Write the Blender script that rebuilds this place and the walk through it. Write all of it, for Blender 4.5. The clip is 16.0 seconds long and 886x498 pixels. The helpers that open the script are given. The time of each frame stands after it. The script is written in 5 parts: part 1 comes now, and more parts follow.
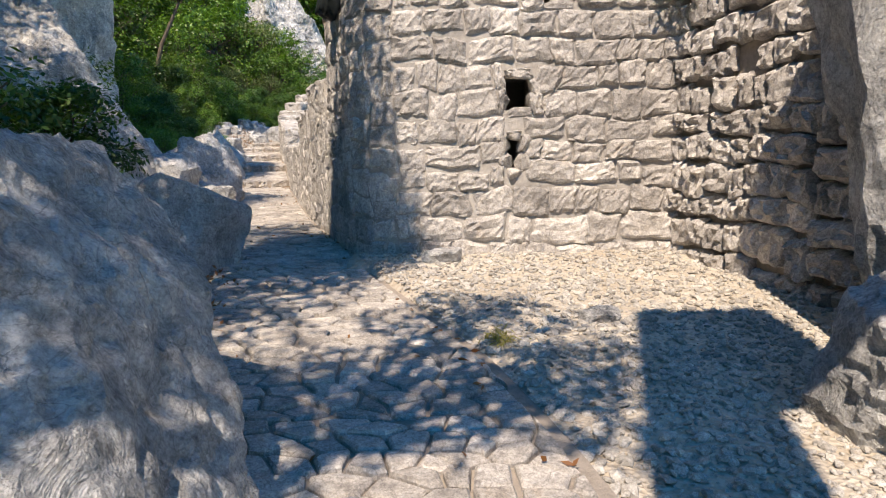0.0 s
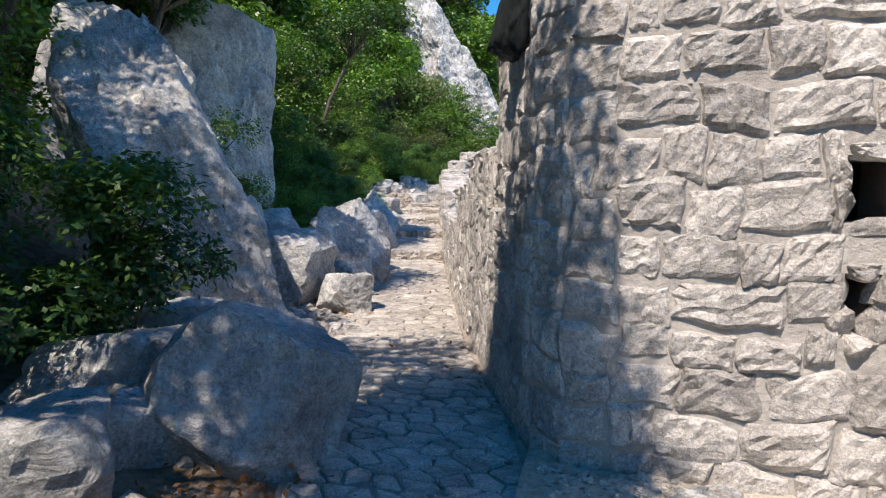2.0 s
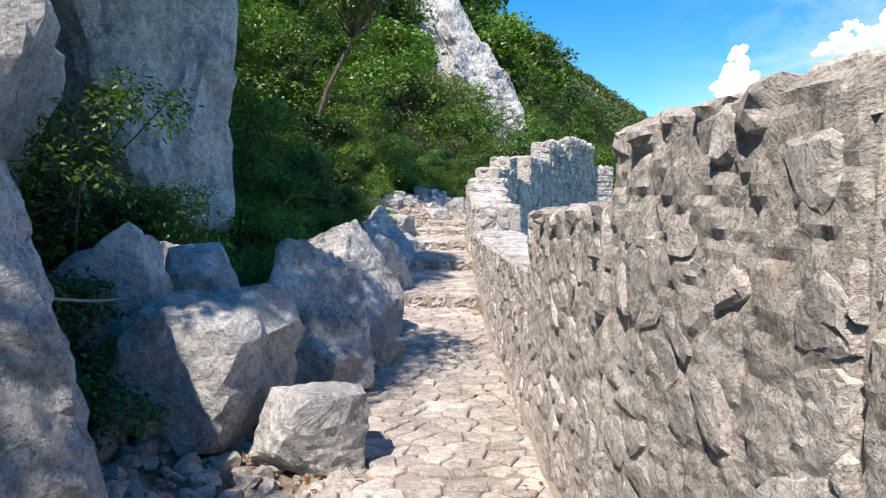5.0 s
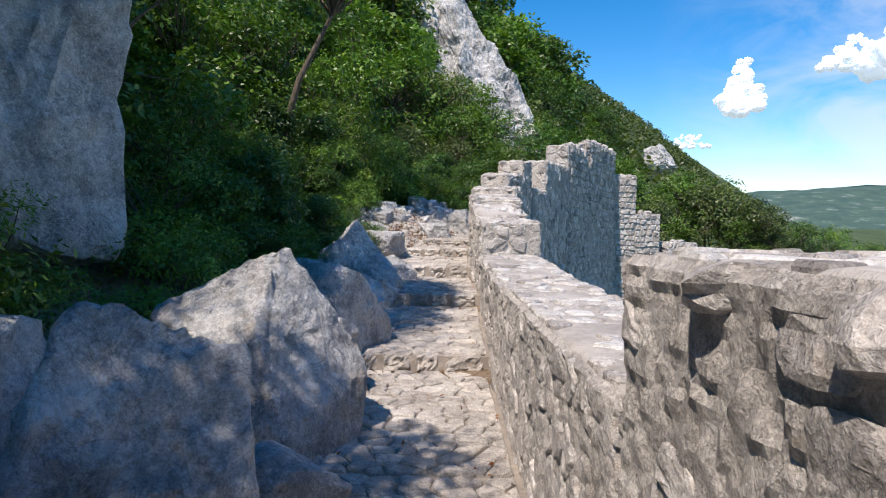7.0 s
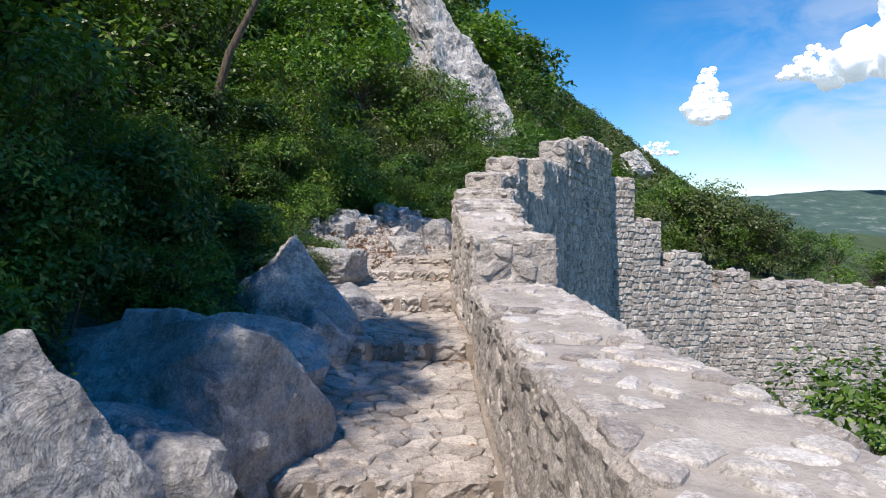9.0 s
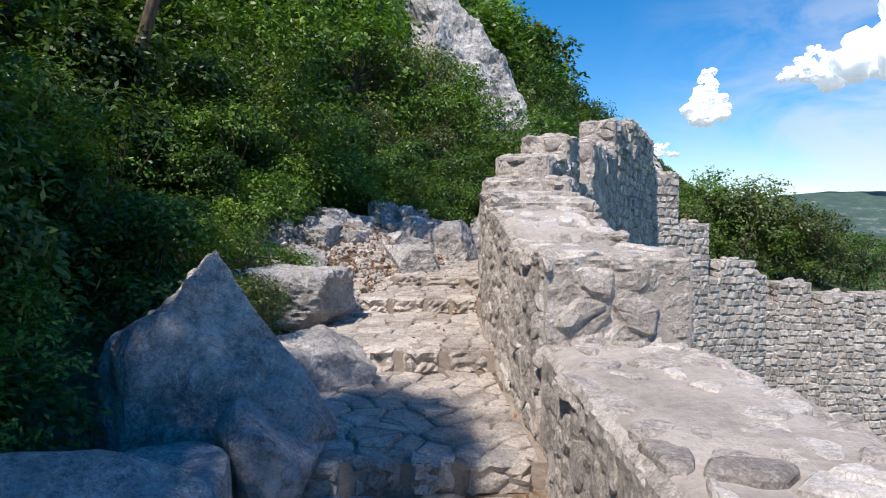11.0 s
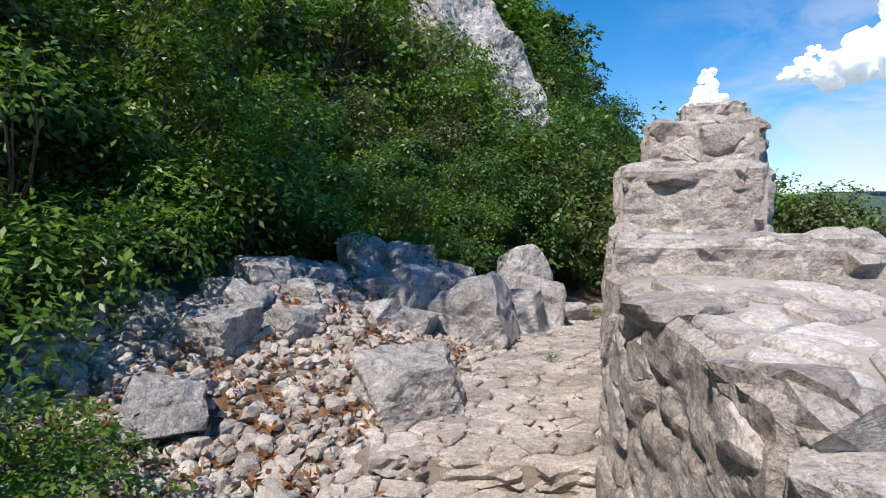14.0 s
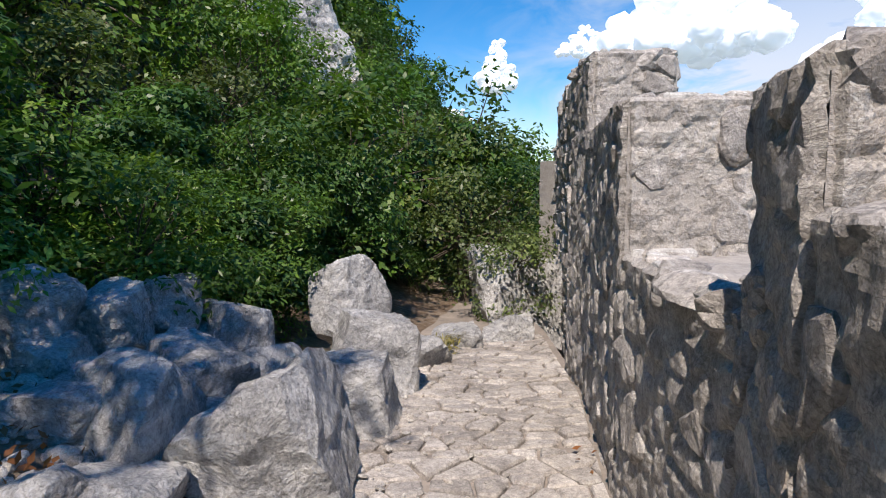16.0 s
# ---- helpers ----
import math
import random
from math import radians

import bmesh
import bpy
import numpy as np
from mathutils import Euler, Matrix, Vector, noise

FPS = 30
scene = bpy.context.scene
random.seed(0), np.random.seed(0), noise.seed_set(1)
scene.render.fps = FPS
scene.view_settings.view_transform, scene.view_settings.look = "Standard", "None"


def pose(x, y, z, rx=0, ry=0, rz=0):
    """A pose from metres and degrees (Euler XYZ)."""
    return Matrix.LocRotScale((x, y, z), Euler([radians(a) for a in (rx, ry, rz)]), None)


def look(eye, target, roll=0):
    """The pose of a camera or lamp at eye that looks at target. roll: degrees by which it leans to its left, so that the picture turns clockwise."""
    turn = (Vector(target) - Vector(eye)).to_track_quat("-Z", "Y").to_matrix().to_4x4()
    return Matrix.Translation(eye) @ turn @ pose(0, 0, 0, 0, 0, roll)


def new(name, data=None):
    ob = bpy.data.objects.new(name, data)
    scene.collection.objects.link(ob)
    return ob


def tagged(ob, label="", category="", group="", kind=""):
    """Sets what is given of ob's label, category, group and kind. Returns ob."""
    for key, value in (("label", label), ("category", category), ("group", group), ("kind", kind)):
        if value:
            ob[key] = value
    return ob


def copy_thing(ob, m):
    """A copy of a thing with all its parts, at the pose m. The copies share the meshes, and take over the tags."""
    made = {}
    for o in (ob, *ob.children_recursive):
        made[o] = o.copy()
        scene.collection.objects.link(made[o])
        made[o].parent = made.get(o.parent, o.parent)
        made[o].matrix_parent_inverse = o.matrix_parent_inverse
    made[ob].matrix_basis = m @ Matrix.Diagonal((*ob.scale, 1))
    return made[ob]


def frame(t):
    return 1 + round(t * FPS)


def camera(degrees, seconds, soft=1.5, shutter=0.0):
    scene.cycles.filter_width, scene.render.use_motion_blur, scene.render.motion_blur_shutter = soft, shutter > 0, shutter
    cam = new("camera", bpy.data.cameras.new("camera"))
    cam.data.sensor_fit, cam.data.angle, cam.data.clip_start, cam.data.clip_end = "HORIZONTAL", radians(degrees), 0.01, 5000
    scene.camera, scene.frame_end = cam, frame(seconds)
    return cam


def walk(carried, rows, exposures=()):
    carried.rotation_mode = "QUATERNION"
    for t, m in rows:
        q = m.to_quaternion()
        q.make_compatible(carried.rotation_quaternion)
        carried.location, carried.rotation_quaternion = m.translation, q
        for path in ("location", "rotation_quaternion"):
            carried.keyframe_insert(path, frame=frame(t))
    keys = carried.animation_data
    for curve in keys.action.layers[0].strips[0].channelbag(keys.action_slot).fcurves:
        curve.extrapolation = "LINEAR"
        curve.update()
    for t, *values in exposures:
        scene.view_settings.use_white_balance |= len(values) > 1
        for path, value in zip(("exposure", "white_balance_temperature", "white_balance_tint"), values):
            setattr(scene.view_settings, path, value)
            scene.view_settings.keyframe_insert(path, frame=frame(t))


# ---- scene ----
cam = camera(72.5, 16.0, soft=1.1)
METRES, EYE, TILT, LEAN, TURN = 22.0, 1.5, -9.5, 1.0, 0.0
ROWS = [
    (0.0, 0.0, 0.0, 0.0, 0.0, 0.0, 0.0),
    (0.5, -0.003, 0.0284, 0.0129, 0.41, 0.62, -0.24),
    (1.0, -0.0044, 0.0555, 0.0244, 5.42, 1.64, -0.56),
    (1.5, -0.013, 0.0836, 0.0309, 12.43, 3.11, -3.32),
    (2.0, -0.0236, 0.113, 0.0383, 14.62, 4.14, -4.2),
    (2.5, -0.0341, 0.1422, 0.0458, 15.46, 4.56, -4.25),
    (3.0, -0.0467, 0.1716, 0.0517, 15.51, 4.57, -4.22),
    (3.5, -0.0554, 0.2019, 0.0579, 15.49, 4.56, -4.22),
    (4.0, -0.0666, 0.2286, 0.0626, 15.48, 4.59, -4.21),
    (6.5, -0.1128, 0.3779, 0.0891, 16.0, 6.05, -4.74),
    (7.0, -0.1193, 0.4083, 0.0961, 15.97, 6.14, -4.77),
    (7.5, -0.1288, 0.4346, 0.1014, 15.66, 6.77, -4.42),
    (8.0, -0.137, 0.464, 0.1051, 14.21, 7.03, -4.01),
    (8.5, -0.1441, 0.494, 0.1116, 13.54, 7.06, -3.85),
    (9.0, -0.1551, 0.5229, 0.1181, 13.5, 7.07, -3.85),
    (11.5, -0.2039, 0.6741, 0.1467, 13.52, 7.23, -3.77),
    (12.0, -0.2112, 0.7001, 0.1605, 13.52, 7.23, -3.74),
    (12.5, -0.2228, 0.7279, 0.1662, 13.48, 7.23, -3.79),
    (13.0, -0.2303, 0.7593, 0.1724, 13.51, 7.22, -3.76),
    (13.5, -0.2413, 0.7877, 0.1809, 13.51, 7.24, -3.73),
    (14.0, -0.249, 0.8127, 0.1918, 13.49, 7.24, -3.77),
    (14.5, -0.2562, 0.8405, 0.2005, 13.46, 7.26, -3.71),
    (15.0, -0.2648, 0.8691, 0.2118, 8.08, 7.65, -2.65),
    (15.5, -0.2669, 0.8987, 0.22, 0.72, 8.48, -0.53),
    (16.0, -0.27, 0.9274, 0.2268, -4.63, 4.37, -0.39),
]
walk(cam, [(t, pose(0, 0, EYE, TILT, LEAN, TURN) @ pose(METRES * x, METRES * y, METRES * z, 90 + pitch, roll, yaw)) for t, x, y, z, yaw, pitch, roll in ROWS],
     [(0.0, 0.78, 7200, 14), (1.2, 0.70, 6700, 14), (2.0, 0.74, 6600, 13), (3.0, 0.92, 6550, 13), (4.2, 0.94, 6500, 13), (6.5, 0.60, 6500, 14), (9.0, 0.42, 6500, 15), (16.0, 0.42, 6500, 15)])

# ---- light ----
SUN_EL, SUN_WAY = 55.0, Vector((-0.265, -0.964, 0.0)).normalized()
world = bpy.data.worlds.new("sky")
scene.world = world
world.use_nodes = True
wn = world.node_tree
sky = wn.nodes.new("ShaderNodeTexSky")
sky.sky_type, sky.sun_disc = "NISHITA", False
sky.sun_elevation = radians(SUN_EL)
sky.sun_rotation = math.atan2(SUN_WAY.x, SUN_WAY.y)
sky.altitude, sky.air_density, sky.dust_density, sky.ozone_density = 100, 1.0, 0.0, 2.0
wn.nodes["Background"].inputs["Strength"].default_value = 0.125
tone = wn.nodes.new("ShaderNodeHueSaturation")
tone.inputs["Saturation"].default_value = 1.48
wn.links.new(sky.outputs[0], tone.inputs["Color"])
wn.links.new(tone.outputs[0], wn.nodes["Background"].inputs["Color"])
sun = new("sun", bpy.data.lights.new("sun", "SUN"))
sun.data.energy, sun.data.angle, sun.data.color = 4.3, radians(0.6), (1.0, 0.90, 0.78)
sun_from = SUN_WAY * math.cos(radians(SUN_EL)) + Vector((0, 0, math.sin(radians(SUN_EL))))
sun.matrix_world = look(sun_from * 50, (0, 0, 0))


# ---- materials ----
class Nodes:
    """A small builder for node materials."""

    def __init__(self, name):
        self.mat = bpy.data.materials.new(name)
        self.mat.use_nodes = True
        self.t = self.mat.node_tree
        self.bsdf = self.t.nodes["Principled BSDF"]
        self.geo = self.t.nodes.new("ShaderNodeNewGeometry")
        self.obj = self.t.nodes.new("ShaderNodeObjectInfo")

    def link(self, a, b):
        self.t.links.new(a, b)

    def noise(self, scale, detail=5.0, rough=0.6, vec=None, dist=0.0):
        n = self.t.nodes.new("ShaderNodeTexNoise")
        n.inputs["Scale"].default_value, n.inputs["Detail"].default_value = scale, detail
        n.inputs["Roughness"].default_value, n.inputs["Distortion"].default_value = rough, dist
        self.link(vec or self.geo.outputs["Position"], n.inputs["Vector"])
        return n.outputs["Fac"]

    def voronoi(self, scale, feature="F1", vec=None):
        n = self.t.nodes.new("ShaderNodeTexVoronoi")
        n.feature = feature
        n.inputs["Scale"].default_value = scale
        self.link(vec or self.geo.outputs["Position"], n.inputs["Vector"])
        return n.outputs["Distance"]

    def squash(self, sx, sy, sz):
        n = self.t.nodes.new("ShaderNodeMapping")
        n.inputs["Scale"].default_value = (sx, sy, sz)
        self.link(self.geo.outputs["Position"], n.inputs["Vector"])
        return n.outputs[0]

    def ramp(self, fac, *stops):
        n = self.t.nodes.new("ShaderNodeValToRGB")
        e = n.color_ramp.elements
        while len(e) < len(stops):
            e.new(0.5)
        for el, (p, c) in zip(e, stops):
            el.position, el.color = p, (*c, 1) if len(c) == 3 else c
        self.link(fac, n.inputs[0])
        return n.outputs[0]

    def grey(self, fac, a, b):
        n = self.t.nodes.new("ShaderNodeMapRange")
        n.inputs[1].default_value, n.inputs[2].default_value = a, b
        self.link(fac, n.inputs[0])
        return n.outputs[0]

    def mix(self, fac, a, b, mode="MIX"):
        n = self.t.nodes.new("ShaderNodeMix")
        n.data_type, n.blend_type = "RGBA", mode
        for sock, v in ((n.inputs[0], fac), (n.inputs[6], a), (n.inputs[7], b)):
            if isinstance(v, (int, float)):
                sock.default_value = v
            elif isinstance(v, tuple):
                sock.default_value = (*v, 1)
            else:
                self.link(v, sock)
        return n.outputs[2]

    def math(self, op, a, b=0.0):
        n = self.t.nodes.new("ShaderNodeMath")
        n.operation = op
        for sock, v in zip(n.inputs, (a, b)):
            if isinstance(v, (int, float)):
                sock.default_value = v
            else:
                self.link(v, sock)
        return n.outputs[0]

    def vary(self, col, lo, hi, island=False):
        """Shift brightness and hue a little from piece to piece."""
        r = self.geo.outputs["Random Per Island"] if island else self.obj.outputs["Random"]
        n = self.t.nodes.new("ShaderNodeHueSaturation")
        m = self.t.nodes.new("ShaderNodeMapRange")
        m.inputs[3].default_value, m.inputs[4].default_value = lo, hi
        self.link(r, m.inputs[0])
        self.link(m.outputs[0], n.inputs["Value"])
        self.link(col, n.inputs["Color"])
        return n.outputs[0]

    def finish(self, col, rough=0.9, *bumps):
        if isinstance(col, tuple):
            self.bsdf.inputs["Base Color"].default_value = (*col, 1)
        else:
            self.link(col, self.bsdf.inputs["Base Color"])
        self.bsdf.inputs["Roughness"].default_value = rough
        self.bsdf.inputs["Specular IOR Level"].default_value = 0.25
        last = None
        for h, strength, dist in bumps:
            b = self.t.nodes.new("ShaderNodeBump")
            b.inputs["Strength"].default_value, b.inputs["Distance"].default_value = strength, dist
            self.link(h, b.inputs["Height"])
            if last:
                self.link(last, b.inputs["Normal"])
            last = b.outputs[0]
        if last:
            self.link(last, self.bsdf.inputs["Normal"])
        return self.mat


def limestone(name, dark, mid, light, stain, stain_amount=0.35, piece=False, island=False, scale=1.0, bump=1.0):
    """Weathered karst limestone: pale grey with pits, cracks, runs of ochre and dark lichen."""
    n = Nodes(name)
    a = n.noise(1.3 * scale, 7, 0.62, dist=0.4)
    b = n.noise(9 * scale, 7, 0.7)
    c = n.noise(60 * scale, 4, 0.6)
    base = n.ramp(n.math("ADD", n.math("MULTIPLY", a, 0.55), n.math("MULTIPLY", b, 0.45)), (0.38, dark), (0.5, mid), (0.61, light))
    spot = n.grey(n.noise(2.1 * scale, 5, 0.65, dist=1.2), 0.60, 0.72)
    base = n.mix(n.math("MULTIPLY", spot, stain_amount), base, stain)
    lich = n.grey(n.noise(5.5 * scale, 6, 0.7), 0.62, 0.70)
    base = n.mix(n.math("MULTIPLY", lich, 0.3), base, tuple(v * 0.45 for v in dark))
    pale = n.grey(n.noise(7.3 * scale, 5, 0.6, dist=0.6), 0.63, 0.69)
    base = n.mix(n.math("MULTIPLY", pale, 0.4), base, tuple(min(0.85, v * 1.25) for v in light))
    base = n.mix(0.35, base, n.ramp(c, (0.3, (0.25, 0.25, 0.25)), (0.7, (0.75, 0.75, 0.75))), "OVERLAY")
    grain = n.noise(26 * scale, 6, 0.75, dist=0.5)
    base = n.mix(0.55, base, n.ramp(grain, (0.34, (0.2, 0.2, 0.2)), (0.5, (0.52, 0.52, 0.52)), (0.66, (0.8, 0.8, 0.8))), "OVERLAY")
    crack = n.grey(n.math("ABSOLUTE", n.math("SUBTRACT", n.noise(2.6 * scale, 4, 0.55, dist=0.9), 0.5)), 0.012, 0.0)
    base = n.mix(n.math("MULTIPLY", crack, 0.45), base, tuple(v * 0.4 for v in dark))
    if piece:
        base = n.vary(base, 0.78, 1.18, island)
    return n.finish(base, 0.92, (b, 0.9 * bump, 0.040 / scale), (c, 0.9 * bump, 0.009 / scale), (grain, 0.8 * bump, 0.016 / scale), (n.grey(n.noise(3.1 * scale, 6, 0.65, dist=0.5), 0.3, 0.7), 0.6 * bump, 0.08 / scale))


ROCK = limestone("grey_limestone", (0.27, 0.27, 0.268), (0.47, 0.466, 0.455), (0.68, 0.67, 0.645), (0.46, 0.35, 0.24), 0.4, scale=1.7, bump=1.35)
CLIFF = limestone("cliff_limestone", (0.24, 0.24, 0.24), (0.46, 0.455, 0.45), (0.68, 0.67, 0.65), (0.45, 0.36, 0.26), 0.2, scale=0.6)
WALLSTONE = limestone("wall_stone", (0.275, 0.258, 0.242), (0.430, 0.403, 0.375), (0.600, 0.565, 0.525), (0.42, 0.32, 0.22), 0.3, True, scale=2.0, bump=0.75)
WALLSTONES = limestone("wall_stone_joined", (0.275, 0.258, 0.242), (0.430, 0.403, 0.375), (0.600, 0.565, 0.525), (0.42, 0.32, 0.22), 0.3, True, True, scale=2.0, bump=0.75)
PAVING = limestone("worn_paving", (0.264, 0.242, 0.220), (0.407, 0.374, 0.336), (0.517, 0.484, 0.440), (0.40, 0.31, 0.22), 0.3, True, scale=2.2, bump=0.6)
PAVINGS = limestone("worn_paving_joined", (0.264, 0.242, 0.220), (0.407, 0.374, 0.336), (0.517, 0.484, 0.440), (0.40, 0.31, 0.22), 0.3, True, True, scale=2.2, bump=0.6)
RUBBLE = limestone("rubble_stone", (0.26, 0.24, 0.22), (0.40, 0.375, 0.345), (0.54, 0.51, 0.47), (0.45, 0.30, 0.19), 0.35, True, True, scale=3.0)
CHIP = limestone("gravel_chips", (0.29, 0.27, 0.24), (0.40, 0.375, 0.335), (0.53, 0.50, 0.45), (0.46, 0.33, 0.23), 0.3, True, True, scale=4.0, bump=0.4)
PALE = limestone("pale_capping", (0.34, 0.33, 0.31), (0.48, 0.465, 0.44), (0.60, 0.59, 0.565), (0.46, 0.38, 0.30), 0.15, True, True, scale=2.4, bump=0.4)


def mortar_mat(name, colour, spread):
    n = Nodes(name)
    a, b, c = n.noise(2.3, 6, 0.65), n.noise(24, 5, 0.7), n.noise(110, 3, 0.6)
    lo, hi = tuple(v * (1 - spread) for v in colour), tuple(v * (1 + spread) for v in colour)
    base = n.ramp(n.math("ADD", n.math("MULTIPLY", a, 0.6), n.math("MULTIPLY", b, 0.4)), (0.36, lo), (0.64, hi))
    return n.finish(base, 0.95, (b, 0.6, 0.03), (c, 0.5, 0.008))


WALLFACE = limestone("rough_wall_face", (0.30, 0.28, 0.255), (0.44, 0.41, 0.375), (0.60, 0.565, 0.52), (0.40, 0.29, 0.19), 0.35, scale=2.6, bump=0.9)
MORTAR = mortar_mat("lime_mortar", (0.40, 0.372, 0.34), 0.3)
BED = mortar_mat("path_bedding", (0.30, 0.26, 0.22), 0.3)


def ground_mat():
    n = Nodes("stony_ground")
    a, b, c = n.noise(0.7, 7, 0.65), n.noise(11, 6, 0.7), n.noise(70, 3, 0.6)
    base = n.ramp(n.math("ADD", n.math("MULTIPLY", a, 0.5), n.math("MULTIPLY", b, 0.5)),
                  (0.36, (0.07, 0.05, 0.035)), (0.48, (0.17, 0.12, 0.08)), (0.62, (0.33, 0.28, 0.22)))
    sep = n.t.nodes.new("ShaderNodeSeparateXYZ")
    n.link(n.geo.outputs["Position"], sep.inputs[0])
    scrub = n.ramp(n.noise(0.12, 7, 0.7), (0.4, (0.035, 0.06, 0.02)), (0.6, (0.08, 0.115, 0.045)), (0.7, (0.33, 0.32, 0.28)))
    base = n.mix(n.grey(n.math("ADD", sep.outputs[2], n.math("MULTIPLY", a, 6.0)), 2.0, -1.0), base, scrub)
    base = n.mix(n.grey(sep.outputs[1], 33.0, 38.0), base, scrub)
    return n.finish(base, 0.97, (b, 0.8, 0.06), (c, 0.6, 0.015))


def gravel_mat():
    n = Nodes("pale_gravel")
    a, b, c = n.noise(0.9, 5, 0.6), n.noise(16, 6, 0.7), n.voronoi(38)
    base = n.ramp(n.math("ADD", n.math("MULTIPLY", a, 0.5), n.math("MULTIPLY", b, 0.5)),
                  (0.36, (0.36, 0.30, 0.23)), (0.5, (0.50, 0.44, 0.36)), (0.64, (0.62, 0.57, 0.49)))
    return n.finish(base, 0.95, (b, 0.6, 0.03), (c, 0.8, 0.02))


GROUND, GRAVEL = ground_mat(), gravel_mat()


def leaf_mat(name, dark, light, warm):
    n = Nodes(name)
    r = n.math("ADD", n.math("MULTIPLY", n.geo.outputs["Random Per Island"], 0.28), n.math("MULTIPLY", n.grey(n.noise(2.4, 3, 0.55), 0.3, 0.7), 0.62))
    col = n.ramp(r, (0.0, dark), (0.6, light), (1.0, warm))
    col = n.mix(0.5, col, n.ramp(n.noise(0.9, 3, 0.5), (0.35, (0.3, 0.3, 0.3)), (0.65, (0.8, 0.8, 0.8))), "OVERLAY")
    col = n.vary(col, 0.72, 1.3)
    n.finish(col, 0.42)
    n.bsdf.inputs["Specular IOR Level"].default_value = 0.4
    tr = n.t.nodes.new("ShaderNodeBsdfTranslucent")
    n.link(n.mix(1.0, col, (1.3, 1.5, 0.6), "MULTIPLY"), tr.inputs[0])
    mx = n.t.nodes.new("ShaderNodeMixShader")
    mx.inputs[0].default_value = 0.30
    n.link(n.bsdf.outputs[0], mx.inputs[1])
    n.link(tr.outputs[0], mx.inputs[2])
    n.link(mx.outputs[0], n.t.nodes["Material Output"].inputs[0])
    return n.mat


LEAF_DEEP = leaf_mat("deep_green_leaves", (0.012, 0.030, 0.009), (0.058, 0.121, 0.026), (0.163, 0.247, 0.047))
LEAF_FRESH = leaf_mat("fresh_green_leaves", (0.027, 0.063, 0.010), (0.110, 0.205, 0.028), (0.285, 0.341, 0.063))
LEAF_OLIVE = leaf_mat("olive_green_leaves", (0.027, 0.046, 0.014), (0.118, 0.159, 0.048), (0.302, 0.318, 0.116))


def bark_mat():
    n = Nodes("grey_bark")
    v = n.squash(14, 14, 3)
    a = n.noise(2, 6, 0.7, v)
    return n.finish(n.ramp(a, (0.35, (0.05, 0.04, 0.03)), (0.65, (0.16, 0.13, 0.10))), 0.9, (a, 0.8, 0.02))


BARK = bark_mat()


# ---- building helpers ----
def mesh_object(name, verts, faces, material, smooth=True, parent=None, label=""):
    me = bpy.data.meshes.new(name)
    me.from_pydata([tuple(v) for v in verts], [], [tuple(f) for f in faces])
    me.materials.append(material)
    if smooth:
        me.polygons.foreach_set("use_smooth", [True] * len(me.polygons))
    ob = new(name, me)
    ob.parent = parent
    if label:
        ob["label"] = label
    return ob


def part(name, bm, material, parent, label=""):
    me = bpy.data.meshes.new(name)
    bm.to_mesh(me)
    bm.free()
    me.materials.append(material)
    ob = new(name, me)
    ob.parent = parent
    if label:
        ob["label"] = label
    return ob


def empty(name, at=(0, 0, 0)):
    ob = new(name)
    ob.location = at
    return ob


class Pile:
    """Gathers many small pieces into one mesh."""

    def __init__(self):
        self.v, self.f, self.n = [], [], 0

    def add(self, verts, faces):
        self.v.append(np.asarray(verts, float))
        self.f.extend(tuple(i + self.n for i in f) for f in faces)
        self.n += len(verts)

    def build(self, name, material, smooth=True, parent=None, label=""):
        return mesh_object(name, np.concatenate(self.v), self.f, material, smooth, parent, label)


def prism(pts, lo, hi):
    """Closed prism over a plan polygon (counter-clockwise); lo and hi are heights, single or one per corner."""
    k = len(pts)
    lo = [lo] * k if isinstance(lo, (int, float)) else lo
    hi = [hi] * k if isinstance(hi, (int, float)) else hi
    v = [(x, y, z) for (x, y), z in zip(pts, lo)] + [(x, y, z) for (x, y), z in zip(pts, hi)]
    f = [tuple(range(k - 1, -1, -1)), tuple(range(k, 2 * k))]
    f += [(i, (i + 1) % k, k + (i + 1) % k, k + i) for i in range(k)]
    return v, f


